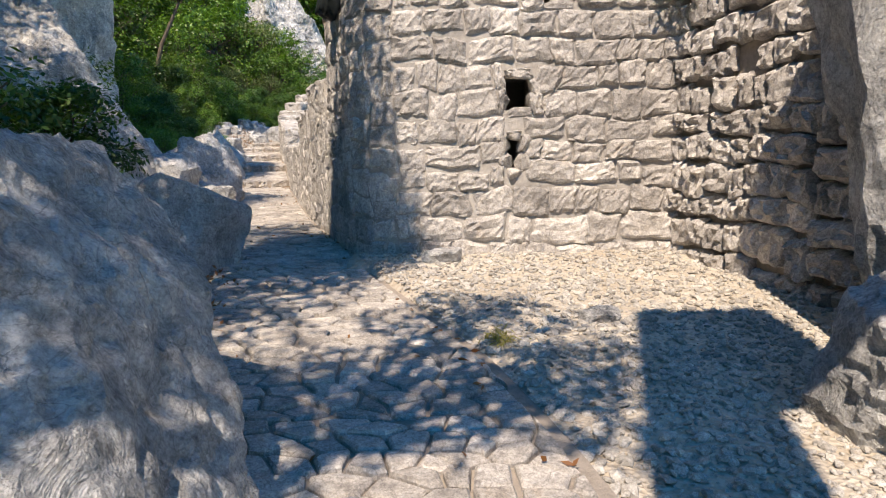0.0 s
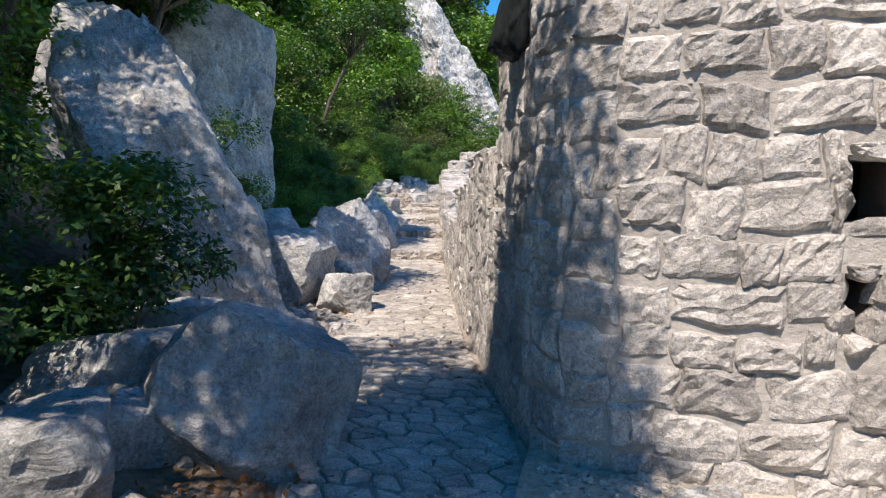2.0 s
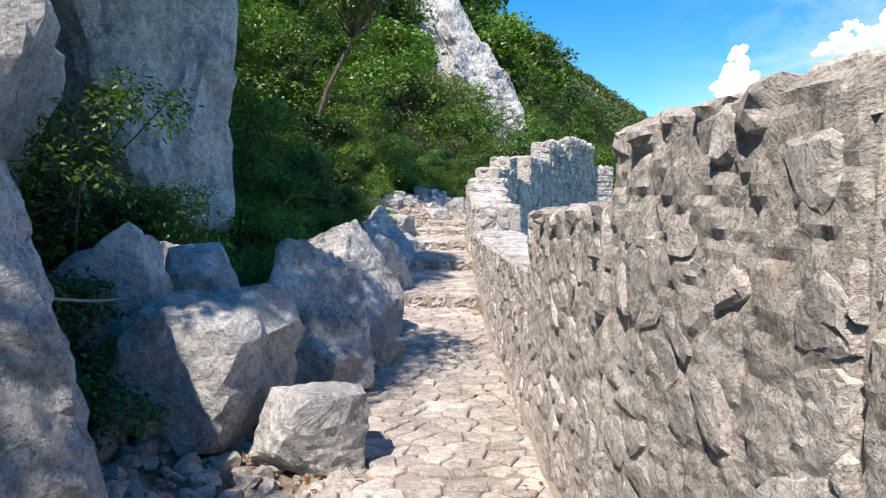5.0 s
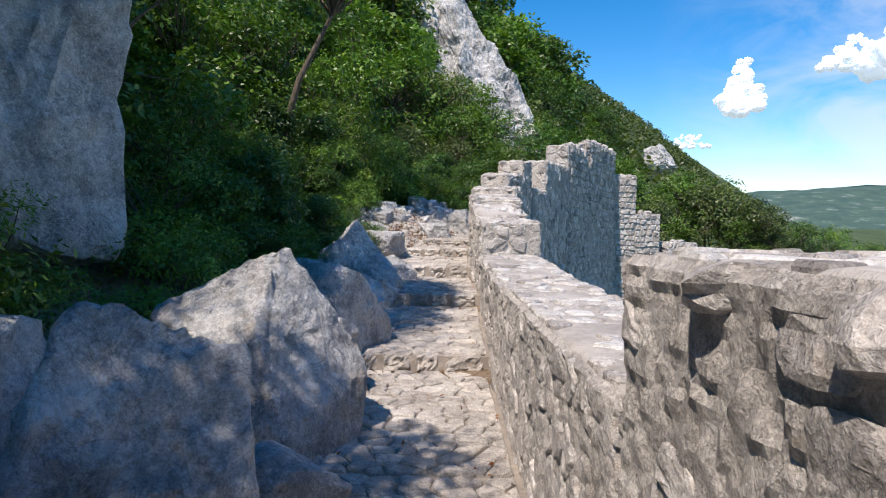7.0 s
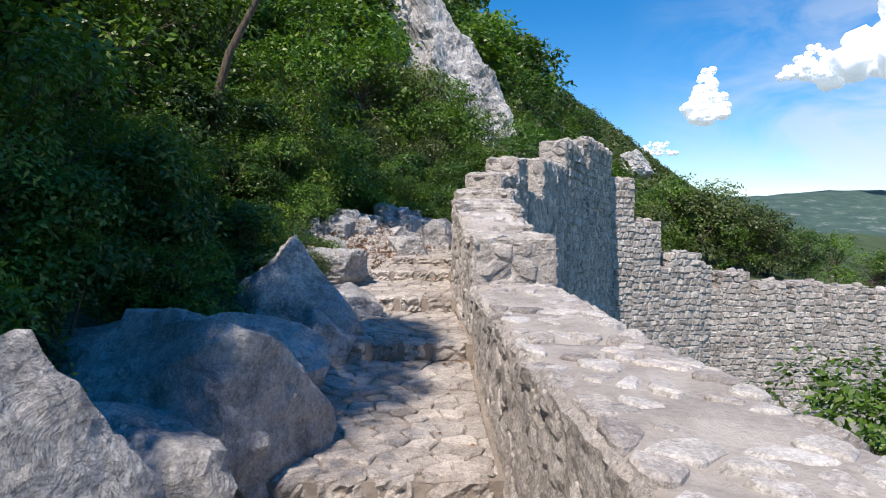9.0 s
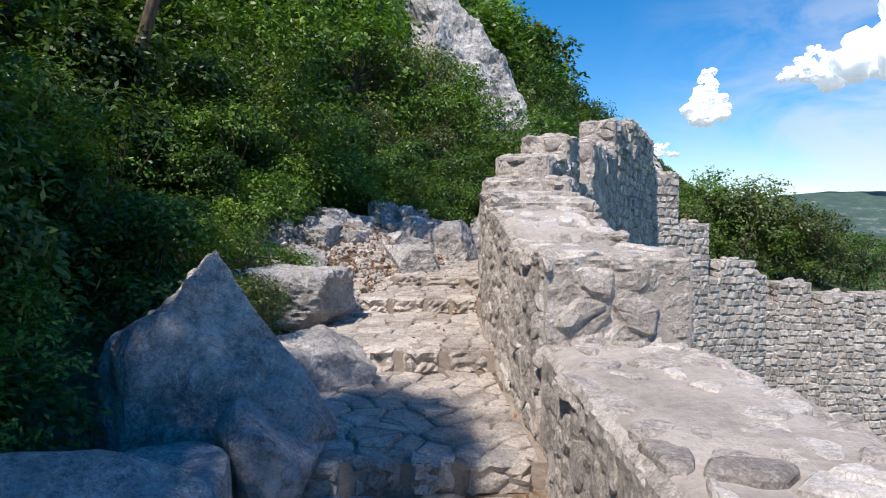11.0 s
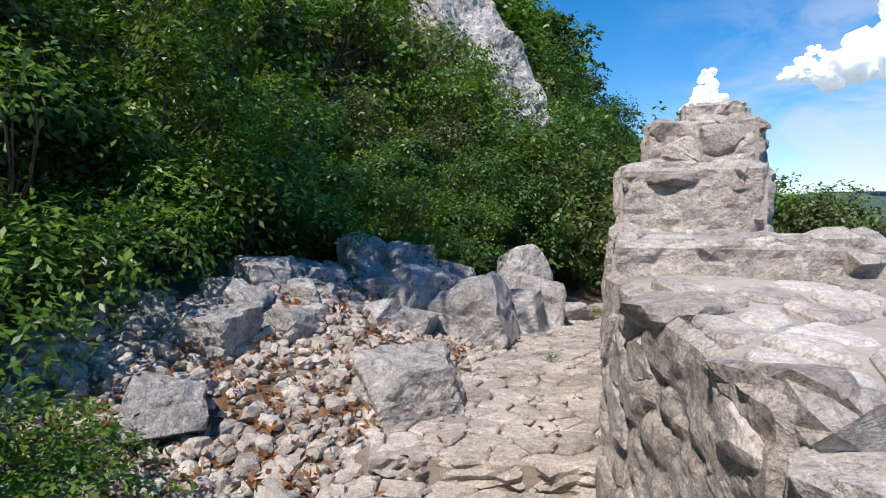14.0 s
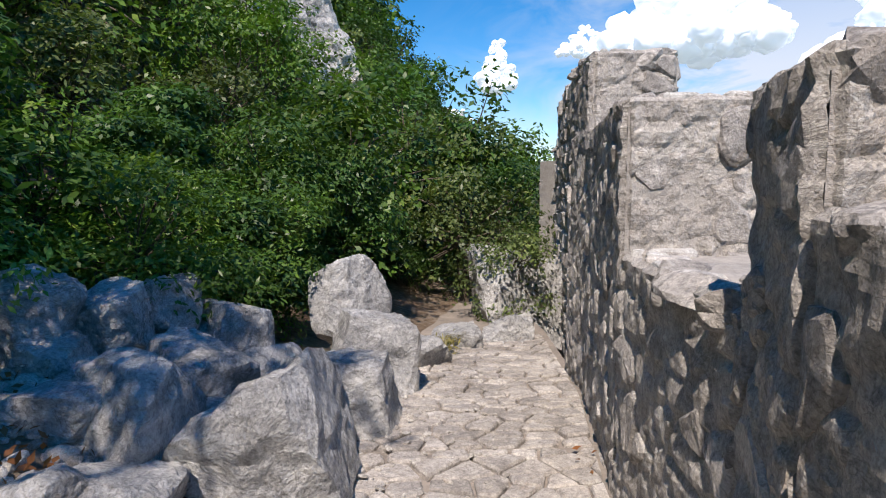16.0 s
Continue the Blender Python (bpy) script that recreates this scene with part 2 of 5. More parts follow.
def block_mesh(seed, nx=11, nz=9):
    """One rough broken stone, 1 x 1 in its face, face towards -y, its rim sunk in the mortar at y=0."""
    rnd = random.Random(seed)
    xs = [-0.5, -0.455] + [-0.38 + 0.76 * k / (nx - 5) for k in range(nx - 4)] + [0.455, 0.5]
    zs = [-0.5, -0.44] + [-0.35 + 0.70 * k / (nz - 5) for k in range(nz - 4)] + [0.44, 0.5]
    v, f = [], []
    lean, tip = rnd.uniform(-0.35, 0.35), rnd.uniform(-0.35, 0.35)
    off = Vector((rnd.uniform(0, 90), rnd.uniform(0, 90), 0))
    cut = [rnd.uniform(0.70, 0.97) for _ in range(4)]
    for j, z in enumerate(zs):
        for i, x in enumerate(xs):
            ex, ez = i in (0, nx - 1), j in (0, nz - 1)
            k = cut[(i > 0) * 2 + (j > 0)] if ex and ez else 1.0
            w = 0.06 * noise.noise(Vector((x * 3, z * 3, seed))), 0.08 * noise.noise(Vector((x * 3, z * 3, seed + 40)))
            rough = 0.55 * noise.noise(off + Vector((x * 3.2, z * 2.6, 0))) + 0.45 * noise.noise(off + Vector((x * 8, z * 6.5, 4)))
            if ex or ez:
                y = 0.35 + 0.35 * rough
            else:
                ring = i in (1, nx - 2) or j in (1, nz - 2)
                y = -(0.25 + 1.1 * abs(rough) if ring else 1.0) - (lean * x + tip * z) + rough * (0.5 if ring else 1.2) + rnd.uniform(-0.3, 0.3)
                # faces split off in flat steps
                y = 0.55 * y + 0.45 * (math.floor(y * 2.2) / 2.2 + 0.2)
            v.append(((x + w[0]) * k, y, (z + w[1]) * k))
    for j in range(nz - 1):
        for i in range(nx - 1):
            a = j * nx + i
            f.append((a, a + 1, a + nx + 1, a + nx))
    rim = list(range(nx)) + [j * nx + nx - 1 for j in range(1, nz)] + [(nz - 1) * nx + i for i in range(nx - 2, -1, -1)] + [j * nx for j in range(nz - 2, 0, -1)]
    base = len(v)
    for r in rim:
        v.append((v[r][0] * 0.98, 1.6, v[r][2] * 0.98))
    m = len(rim)
    f += [(rim[(i + 1) % m], rim[i], base + i, base + (i + 1) % m) for i in range(m)]
    return v, f


BLOCKS = [block_mesh(s) for s in range(40)]
SMALL_BLOCKS = [block_mesh(60 + s, 7, 6) for s in range(30)]


class Masonry:
    """Lays rough stones on faces of one wall: the first ones as pieces of their own, the rest joined."""

    def __init__(self, wall, limit=300, warp=0.05, shapes=BLOCKS):
        self.wall, self.left, self.pile, self.warp, self.shapes = wall, limit, Pile(), warp, shapes

    def stone(self, m, joined=False):
        k = random.randrange(len(self.shapes))
        mm = np.array(m)
        v = np.array(self.shapes[k][0]) @ mm[:3, :3].T + mm[:3, 3]
        # courses waver and joints lean, so that no two stones are alike
        u = Vector(m.col[0][:3]).normalized()
        out = []
        for p in v:
            q = Vector(p)
            big, fine = noise.noise(q * 2.3), noise.noise(q * 6.0 + Vector((7, 3, 1)))
            side = noise.noise(q * 2.9 + Vector((31, 5, 9))) + 0.5 * noise.noise(q * 7.0)
            q += u * (self.warp * side)
            q.z += self.warp * (big + 0.45 * fine)
            out.append(tuple(q))
        if self.left > 0 and not joined:
            mesh_object("stone", out, self.shapes[k][1], WALLSTONE, False, self.wall)
            self.left -= 1
        else:
            self.pile.add(np.array(out), self.shapes[k][1])

    def face(self, a, b, lo, hi, course=(0.2, 0.28), length=(0.22, 0.5), depth=0.07, joint=0.02, skip=(), joined=False, waver=0.02):
        """Courses on the upright face over the plan line a-b, seen with a on the left. lo, hi: heights at a and b."""
        a, b = Vector((*a, 0)), Vector((*b, 0))
        wide = (b - a).length
        u = (b - a).normalized()
        out = Vector((u.y, -u.x, 0))
        lo, hi = (lo, lo) if isinstance(lo, (int, float)) else lo, (hi, hi) if isinstance(hi, (int, float)) else hi
        z = min(lo)
        top = max(hi)
        while z < top - 0.05:
            ch = random.uniform(*course)
            if top - z - ch < course[0] * 0.5:
                ch = top - z
            s = -random.uniform(0, length[0] * 0.5)
            while s < wide - 0.03:
                ln = random.uniform(*length) * (1.25 if random.random() < 0.15 else 1.0)
                if wide - s - ln < length[0] * 0.6:
                    ln = wide - s
                s0, s1 = max(s, 0.0), min(s + ln, wide)
                mid = (s0 + s1) / 2
                q = mid / wide
                h_top = hi[0] * (1 - q) + hi[1] * q
                h_lo = lo[0] * (1 - q) + lo[1] * q
                zt, zb = min(z + ch, h_top), max(z, h_lo)
                hit = False
                for c, e, d, g in skip:
                    if s0 < e and s1 > c and zb < g - 0.03 and zt > d + 0.03:
                        if s0 < c - 0.05:
                            s1 = c
                        elif s1 > e + 0.05:
                            s0 = e
                        else:
                            hit = True
                mid = (s0 + s1) / 2
                if zt - zb > 0.07 and s1 - s0 > 0.05 and not hit:
                    tight = random.uniform(0.86, 1.04)
                    p = a + u * mid + Vector((0, 0, (zt + zb) / 2 + random.uniform(-waver, waver)))
                    d = depth * random.uniform(0.6, 1.25)
                    m = Matrix((u, -out, Vector((0, 0, 1)))).transposed().to_4x4()
                    m = Matrix.Translation(p) @ m @ pose(0, 0, 0, random.uniform(-3, 3), random.uniform(-3, 3), random.uniform(-4, 4)) @ Matrix.Diagonal((s1 - s0 - joint * random.uniform(0.5, 1.6), d, (zt - zb) * tight - joint * 0.5, 1))
                    self.stone(m, joined)
                s += ln
            z += ch

    def rubble(self, a, b, lo, hi, size=(0.26, 0.17), depth=0.03, joint=0.012, joined=False, keep=0.94, skip=()):
        """Irregular stones of all shapes in flush mortar on the upright face over the plan line a-b, a on the left."""
        a, b = Vector((*a, 0)), Vector((*b, 0))
        wide = (b - a).length
        u = (b - a).normalized()
        out = Vector((u.y, -u.x, 0))
        lo, hi = (lo, lo) if isinstance(lo, (int, float)) else lo, (hi, hi) if isinstance(hi, (int, float)) else hi
        tall = max(hi[0] - lo[0], hi[1] - lo[1])

        def place(q, w, d):
            g = min(1.0, max(0.0, q / wide))
            l, h = lo[0] + (lo[1] - lo[0]) * g, hi[0] + (hi[1] - hi[0]) * g
            return tuple(a + u * q + out * d + Vector((0, 0, l + (h - l) * w / tall)))

        for poly in cells(0.0, wide, 0.0, tall, size[0], size[1], 0.47):
            poly = rounded(poly, random.uniform(0.12, 0.3))
            cu, cw = sum(p[0] for p in poly) / len(poly), sum(p[1] for p in poly) / len(poly)
            zc = place(cu, cw, 0)[2]
            if random.random() > keep or any(c < cu < e and d < zc < g for c, e, d, g in skip):
                continue
            n = len(poly)
            tall_by = depth * random.uniform(0.35, 1.5)
            su, sw = random.uniform(-0.25, 0.25), random.uniform(-0.3, 0.2)
            v = []
            for inset, d in ((joint * 0.5, -0.03), (joint, 0.35 * tall_by), (joint + 0.022, tall_by)):
                for p in poly:
                    r = math.hypot(p[0] - cu, p[1] - cw)
                    k = max(0.25, 1 - inset / max(r, 0.01) - (random.uniform(0, 0.08) if d > 0 else 0))
                    qu, qw = (p[0] - cu) * k, (p[1] - cw) * k
                    tip = (su * qu + sw * qw) * 0.5 + random.uniform(-0.004, 0.006) if d > 0 else 0
                    v.append(place(cu + qu, cw + qw, max(-0.03, d + tip)))
            v.append(place(cu, cw, tall_by * random.uniform(0.9, 1.5)))
            f = [(r * n + i, r * n + (i + 1) % n, (r + 1) * n + (i + 1) % n, (r + 1) * n + i) for r in (0, 1) for i in range(n)]
            f += [(2 * n + i, 2 * n + (i + 1) % n, 3 * n) for i in range(n)]
            if self.left > 0 and not joined:
                mesh_object("stone", v, f, WALLSTONE, False, self.wall)
                self.left -= 1
            else:
                self.pile.add(v, f)

    def done(self, label="many more rough limestone blocks in mortar"):
        if self.pile.n:
            ob = self.pile.build("stonework", WALLSTONES, False, self.wall)
            tagged(ob, label, kind="stuff")


def rock_points(radius, seed, planes=9, level=4, rough=0.06, squash=(1, 1, 1), fine=1.0):
    """Vertices and faces of a broken rock: a body bounded by uneven planes, with chipped, pitted relief. No planes: a lumpy ball."""
    rnd = random.Random(seed)
    bm = bmesh.new()
    bmesh.ops.create_icosphere(bm, subdivisions=level, radius=1.0)
    cuts = []
    if planes:
        # six leaning sides of a broken block, then corners knocked off
        spin = Euler((rnd.gauss(0, 0.22), rnd.gauss(0, 0.22), rnd.uniform(0, 6.3))).to_matrix()
        for ax in ((1, 0, 0), (-1, 0, 0), (0, 1, 0), (0, -1, 0), (0, 0, 1), (0, 0, -1)):
            d = spin @ Vector(ax) + Vector((rnd.gauss(0, 0.2), rnd.gauss(0, 0.2), rnd.gauss(0, 0.2)))
            cuts.append((d.normalized(), rnd.uniform(0.66, 0.88)))
        for _ in range(planes):
            d = Vector((rnd.gauss(0, 1), rnd.gauss(0, 1), rnd.gauss(0, 1))).normalized()
            cuts.append((d, rnd.uniform(0.80, 1.02)))
    off = Vector((rnd.uniform(-50, 50), rnd.uniform(-50, 50), rnd.uniform(-50, 50)))
    for vert in bm.verts:
        d = vert.co.normalized()
        r = 1.25 if planes else 1.0
        for nrm, h in cuts:
            c = d.dot(nrm)
            if c > 0.05:
                r = min(r, h / c)
        q = d * r
        big = noise.fractal(q * 1.6 + off, 0.9, 2.1, 4)
        ridge = abs(noise.noise(q * 2.6 + off)) + 0.6 * abs(noise.noise(q * 6.1 - off)) - 0.35
        small = noise.fractal(q * 9 + off, 0.5, 2.3, 5)
        pit = max(0.0, abs(noise.noise(q * 5.3 + off)) - 0.28)
        r += rough * (big * 0.8 - ridge * 0.6 + small * 0.3 * fine - pit * 0.8)
        vert.co = Vector((d.x * r * squash[0], d.y * r * squash[1], d.z * r * squash[2])) * radius
    v = [tuple(x.co) for x in bm.verts]
    f = [tuple(x.index for x in fc.verts) for fc in bm.faces]
    bm.free()
    return v, f


def boulder(at, size, seed, label, turn=0, planes=9, level=4, rough=0.07, tilt=(0, 0), name="boulder", material=None, taper=0.0, lean=0.0):
    """A boulder of half sizes size. taper: how much it narrows from foot to crown; lean: how far it leans along x for each metre up."""
    v, f = rock_points(1.0, seed, planes, level, rough, tuple(1.06 * q for q in size))
    v = [(x * (1 - taper * z / size[2]) + lean * z, y * (1 - taper * z / size[2]), z) for x, y, z in v]
    ob = mesh_object(name, v, f, material or ROCK, False)
    # weathered relief and clefts, cut square to the surface; coarser on great crags
    off = Vector((seed * 1.7, seed * 0.9, seed * 0.3))
    coarse = 2.2 if name == "crag" else 1.0
    scale = min(1.0, max(size) / 0.6) * coarse ** 1.6
    moved = []
    for vert in ob.data.vertices:
        p = vert.co / coarse + off
        lump = noise.fractal(p * 3.4, 0.75, 2.2, 4)
        cleft = max(0.0, 1 - abs(noise.noise(Vector((p.x * 1.9, p.y * 1.9, p.z * 0.8)))) / 0.07) * max(0.0, noise.noise(p * 1.3) + 0.25)
        step = math.floor((p.z + 0.25 * noise.noise(p * 1.1)) * 4.5) % 3 * 0.006
        moved.append(vert.co + vert.normal * scale * (0.026 * lump - 0.055 * cleft - step))
    ob.data.vertices.foreach_set("co", [c for q in moved for c in q])
    ob.data.update()
    ob.matrix_basis = pose(*at, tilt[0], tilt[1], turn)
    return tagged(ob, label, "boulder", "boulders beside the path")


def cells(u0, u1, w0, w1, su, sw, jitter=0.42):
    """Irregular polygons that tile a rectangle, as lists of (u, w)."""
    nu, nw = max(1, round((u1 - u0) / su)), max(1, round((w1 - w0) / sw))
    du, dw = (u1 - u0) / nu, (w1 - w0) / nw
    pts = {}
    for i in range(-2, nu + 2):
        for j in range(-2, nw + 2):
            pts[i, j] = (u0 + (i + 0.5 + (0.5 if j % 2 else 0) * 0.8 + random.uniform(-jitter, jitter)) * du, w0 + (j + 0.5 + random.uniform(-jitter, jitter)) * dw)
    out = []
    for i in range(-1, nu + 1):
        for j in range(0, nw):
            c = pts[i, j]
            poly = [(u0, w0), (u1, w0), (u1, w1), (u0, w1)]
            for a in (-2, -1, 0, 1, 2):
                for b in (-2, -1, 0, 1, 2):
                    o = pts.get((i + a, j + b))
                    if o is None or o == c:
                        continue
                    nx, ny = o[0] - c[0], o[1] - c[1]
                    k = (o[0] ** 2 + o[1] ** 2 - c[0] ** 2 - c[1] ** 2) / 2
                    nxt = []
                    for p, q in zip(poly, poly[1:] + poly[:1]):
                        sp, sq = p[0] * nx + p[1] * ny - k, q[0] * nx + q[1] * ny - k
                        if sp <= 0:
                            nxt.append(p)
                        if sp * sq < 0:
                            h = sp / (sp - sq)
                            nxt.append((p[0] + (q[0] - p[0]) * h, p[1] + (q[1] - p[1]) * h))
                    poly = nxt
                    if len(poly) < 3:
                        break
                if len(poly) < 3:
                    break
            if len(poly) >= 3:
                clean = [p for p, q in zip(poly, poly[1:] + poly[:1]) if math.dist(p, q) > 0.02]
                if len(clean) >= 3:
                    out.append(clean)
    return out


def rounded(poly, k=0.22):
    """Corners cut back, so that the stone is blunt."""
    out = []
    for p, q in zip(poly, poly[1:] + poly[:1]):
        out += [(p[0] + (q[0] - p[0]) * k, p[1] + (q[1] - p[1]) * k), (q[0] + (p[0] - q[0]) * k, q[1] + (p[1] - q[1]) * k)]
    return out


def slab(poly, place, joint, proud, thick=0.045):
    """A flat stone over polygon poly; place(u, w) gives the bed point."""
    cu, cw = sum(p[0] for p in poly) / len(poly), sum(p[1] for p in poly) / len(poly)
    rings = []
    tu, tw = random.uniform(-0.04, 0.04), random.uniform(-0.04, 0.04)
    for inset, dz in ((joint * 0.6, -thick), (joint, proud - 0.012), (joint + 0.014, proud)):
        ring = []
        for u, w in poly:
            d = math.hypot(u - cu, w - cw)
            k = max(0.3, 1 - inset / max(d, 0.01))
            qu, qw = cu + (u - cu) * k, cw + (w - cw) * k
            x, y, z = place(qu, qw)
            ring.append((x, y, z + dz + (tu * (qu - cu) + tw * (qw - cw) if dz > 0 else 0)))
        rings.append(ring)
    n = len(poly)
    v = rings[0] + rings[1] + rings[2]
    f = [(r * n + i, r * n + (i + 1) % n, (r + 1) * n + (i + 1) % n, (r + 1) * n + i) for r in (0, 1) for i in range(n)]
    f.append(tuple(2 * n + i for i in range(n)))
    return v, f

# ---- plan ----
WALL_Y = (-6, 0, 2, 3.2, 4.5, 5.6, 6.6, 7.4, 8.5, 15.2, 17.9, 19.4, 20.5, 21.1, 22.35, 23.55, 25.1, 28, 40)
WALL_X = (1.2, 0.9, 0.53, 0.2, -0.35, -0.8, -1.1, -1.42, -1.82, -3.87, -4.62, -5.15, -5.42, -5.37, -5.07, -4.93, -4.58, -4.2, -4.0)
LEFT_Y = (-6, 0, 2.15, 5.4, 8.1, 9.9, 12.4, 15.3, 17, 19, 20, 21.7, 24, 25.2, 27, 40)
LEFT_X = (-0.95, -0.95, -0.88, -1.95, -3.06, -3.5, -4.2, -5.1, -5.65, -6.2, -6.55, -6.3, -6.1, -5.85, -5.6, -5.5)
# treads of the path: from, to, height at each end
TREADS = ((-6, 15.25, None, None), (15.25, 17.65, 0.78, 0.92), (17.65, 19.05, 1.10, 1.20), (19.05, 20.35, 1.38, 1.46),
          (20.35, 21.1, 1.60, 1.64), (21.1, 24.0, 1.76, 1.82), (24.0, 34, 1.82, 1.2))
LOW_Y, LOW_Z = (-6, 0, 2.3, 5.6, 8.5, 12.4, 15.25), (0.05, 0.15, 0.34, 0.43, 0.45, 0.50, 0.60)


def wall_x(y):
    return float(np.interp(y, WALL_Y, WALL_X))


def left_x(y):
    return float(np.interp(y, LEFT_Y, LEFT_X))


def skew(y):
    return float(np.interp(y, (0, 6, 8, 19, 22), (0.0, 0.1, 0.3, 0.3, 0.0)))


def path_z(y):
    if y < 15.25:
        return float(np.interp(y, LOW_Y, LOW_Z))
    for y0, y1, z0, z1 in TREADS[1:]:
        if y < y1:
            return z0 + (z1 - z0) * (y - y0) / (y1 - y0)
    return 1.2


def smooth_z(y):
    return sum(path_z(y + d) for d in (-0.6, -0.3, 0, 0.3, 0.6)) / 5


def ease(a, b, x):
    """Smooth step from 0 at a to 1 at b."""
    q = min(1.0, max(0.0, (x - a) / (b - a)))
    return q * q * (3 - 2 * q)


def ground_z(x, y):
    """Height of the land: the ledge of the path, the hill on its left, the drop on its right."""
    base = smooth_z(y)
    left = left_x(y) if y < 27 else -5.5 + (y - 27) * 0.25
    d = left - x
    bump = 0.12 * noise.noise(Vector((x * 0.9, y * 0.9, 0))) + 0.5 * noise.noise(Vector((x * 0.13, y * 0.13, 3)))
    if d > 0:
        far = math.hypot(x, y)
        rise = 0.12 * d if d < 0.8 else 0.10 + 0.32 * (d - 0.8) + 0.34 * max(0, d - 2.6) * (1 + 0.55 * ease(34, 70, y))
        rise *= 1 + 0.38 * ease(29, 44, y) * (1 - ease(50, 78, y))
        rise = rise if rise < 30 else 30 + 60 * (1 - math.exp(-(rise - 30) / 60))
        heap = 0.28 * math.exp(-((x + 7.55) / 0.8) ** 2 - ((y - 22.9) / 1.7) ** 2)
        return base - 0.06 + rise + heap + bump * ease(0.2, 3, d) * (1 - 0.9 * ease(20, 60, far)) + 3.0 * ease(40, 120, far) * noise.noise(Vector((x * 0.012, y * 0.012, 7)))
    edge = wall_x(y) + 0.5 if y < 26 else -5.2 + (y - 26) * 0.4
    e = x - edge
    if y < 6.5:
        e = x - 3.4
    if e <= 0:
        return base - 0.08
    drop = base - 0.08 - (2.6 + 2.4 * ease(19, 24, y)) * (1 - ease(33, 37, y)) * ease(0, 0.6, e) - 0.22 * max(0, e - 0.4)
    return max(drop, -70.0) + bump * ease(0.3, 3, e) * (1 - 0.9 * ease(34, 60, y))


def grid_mesh(name, xs, ys, fn, material):
    v = [(x, y, fn(x, y)) for y in ys for x in xs]
    k = len(xs)
    f = [(j * k + i, j * k + i + 1, (j + 1) * k + i + 1, (j + 1) * k + i) for j in range(len(ys) - 1) for i in range(k - 1)]
    return mesh_object(name, v, f, material)


def spread(lo, hi, n0, n1, far_lo, far_hi):
    mid = list(np.arange(lo, hi, n0))
    down, up, step = [], [], n0
    p = lo
    while p > far_lo:
        step *= n1
        p -= step
        down.append(p)
    p, step = mid[-1], n0
    while p < far_hi:
        step *= n1
        p += step
        up.append(p)
    return down[::-1] + mid + up


ground = grid_mesh("ground", spread(-12, 5, 0.2, 1.16, -2500, 3500), spread(-3, 34, 0.25, 1.16, -1200, 3500), ground_z, GROUND)
tagged(ground, "stony brown hillside earth falling to a bay", "ground", kind="structure")


# gravelled forecourt under the tower
def yard_z(x, y):
    sunk = 0.10 * ease(0.10, -0.04, x - wall_x(y)) if y < 5.4 else 0.0
    return -sunk + float(np.interp(y, (-1, 2.3, 4, 5.6, 7), (0.12, 0.30, 0.38, 0.47, 0.5))) + 0.035 * noise.noise(Vector((x * 2.2, y * 2.2, 5))) + 0.004 * noise.noise(Vector((x * 22, y * 22, 5)))


yard = grid_mesh("gravel_yard", list(np.arange(-0.9, 3.3, 0.06)), list(np.arange(-0.8, 6.6, 0.06)), yard_z, GRAVEL)
tagged(yard, "pale sunlit gravel forecourt below the tower", "gravel", kind="structure")

# bedding of the stepped path
rows_y = []
for y0, y1, _, _ in TREADS:
    n = max(2, int((y1 - y0) / 0.3))
    rows_y += [(y0 + 0.001 if i == 0 else y1 - 0.001 if i == n else y0 + (y1 - y0) * i / n) for i in range(n + 1)]
pv, cols = [], 8
for yy in rows_y:
    xr, xl = wall_x(yy) + 0.05, left_x(yy) - 0.15
    for i in range(cols):
        x = xl + (xr - xl) * i / (cols - 1)
        pv.append((x, yy + skew(yy) * (x - xr), path_z(yy) - 0.022 + 0.006 * noise.noise(Vector((x * 3, yy * 3, 0)))))
pf = [(j * cols + i, j * cols + i + 1, (j + 1) * cols + i + 1, (j + 1) * cols + i) for j in range(len(rows_y) - 1) for i in range(cols - 1)]
path = tagged(mesh_object("path", pv, pf, BED, False), "stepped stone path climbing along the wall", "path", kind="structure")


# ---- walls ----
def wall_core(wall, pts, lo, hi, material=MORTAR):
    v, f = prism(pts, lo, hi)
    return mesh_object("core", v, f, material, False, wall)


def offset(a, b, d):
    """Plan points a and b moved d to the right of the way from a to b."""
    u = (Vector(b) - Vector(a)).normalized()
    o = Vector((u.y, -u.x)) * d
    return tuple(Vector(a) + o), tuple(Vector(b) + o)


# tower: front with two openings, rounded corner, side along the path
TOP = 4.4
tower = tagged(empty("tower"), "square tower of rough grey limestone blocks with small openings", "tower", kind="structure")
fa, fb = (-0.45, 5.86), (2.3, 5.84)
HOLES = ((0.58, 0.86, 1.84, 2.16), (0.60, 0.76, 1.28, 1.60), (0.93, 1.24, 2.80, 3.00))
for x0, x1, z0, z1 in ((fa[0], 0.58, 0, TOP), (0.86, 0.93, 0, TOP), (1.24, fb[0], 0, TOP), (0.93, 1.24, 0, 2.80), (0.93, 1.24, 3.00, TOP), (0.58, 0.86, 0, 1.28), (0.58, 0.60, 1.28, 1.60), (0.76, 0.86, 1.28, 1.60), (0.58, 0.86, 1.60, 1.84), (0.58, 0.86, 2.16, TOP)):
    wall_core(tower, [(x0, 5.86), (x1, 5.86), (x1, 6.5), (x0, 6.5)], z0, z1)
CORNER = [(-0.45, 5.86), (-0.72, 5.95), (-0.93, 6.2), (-1.08, 6.6), (-1.32, 7.2)]
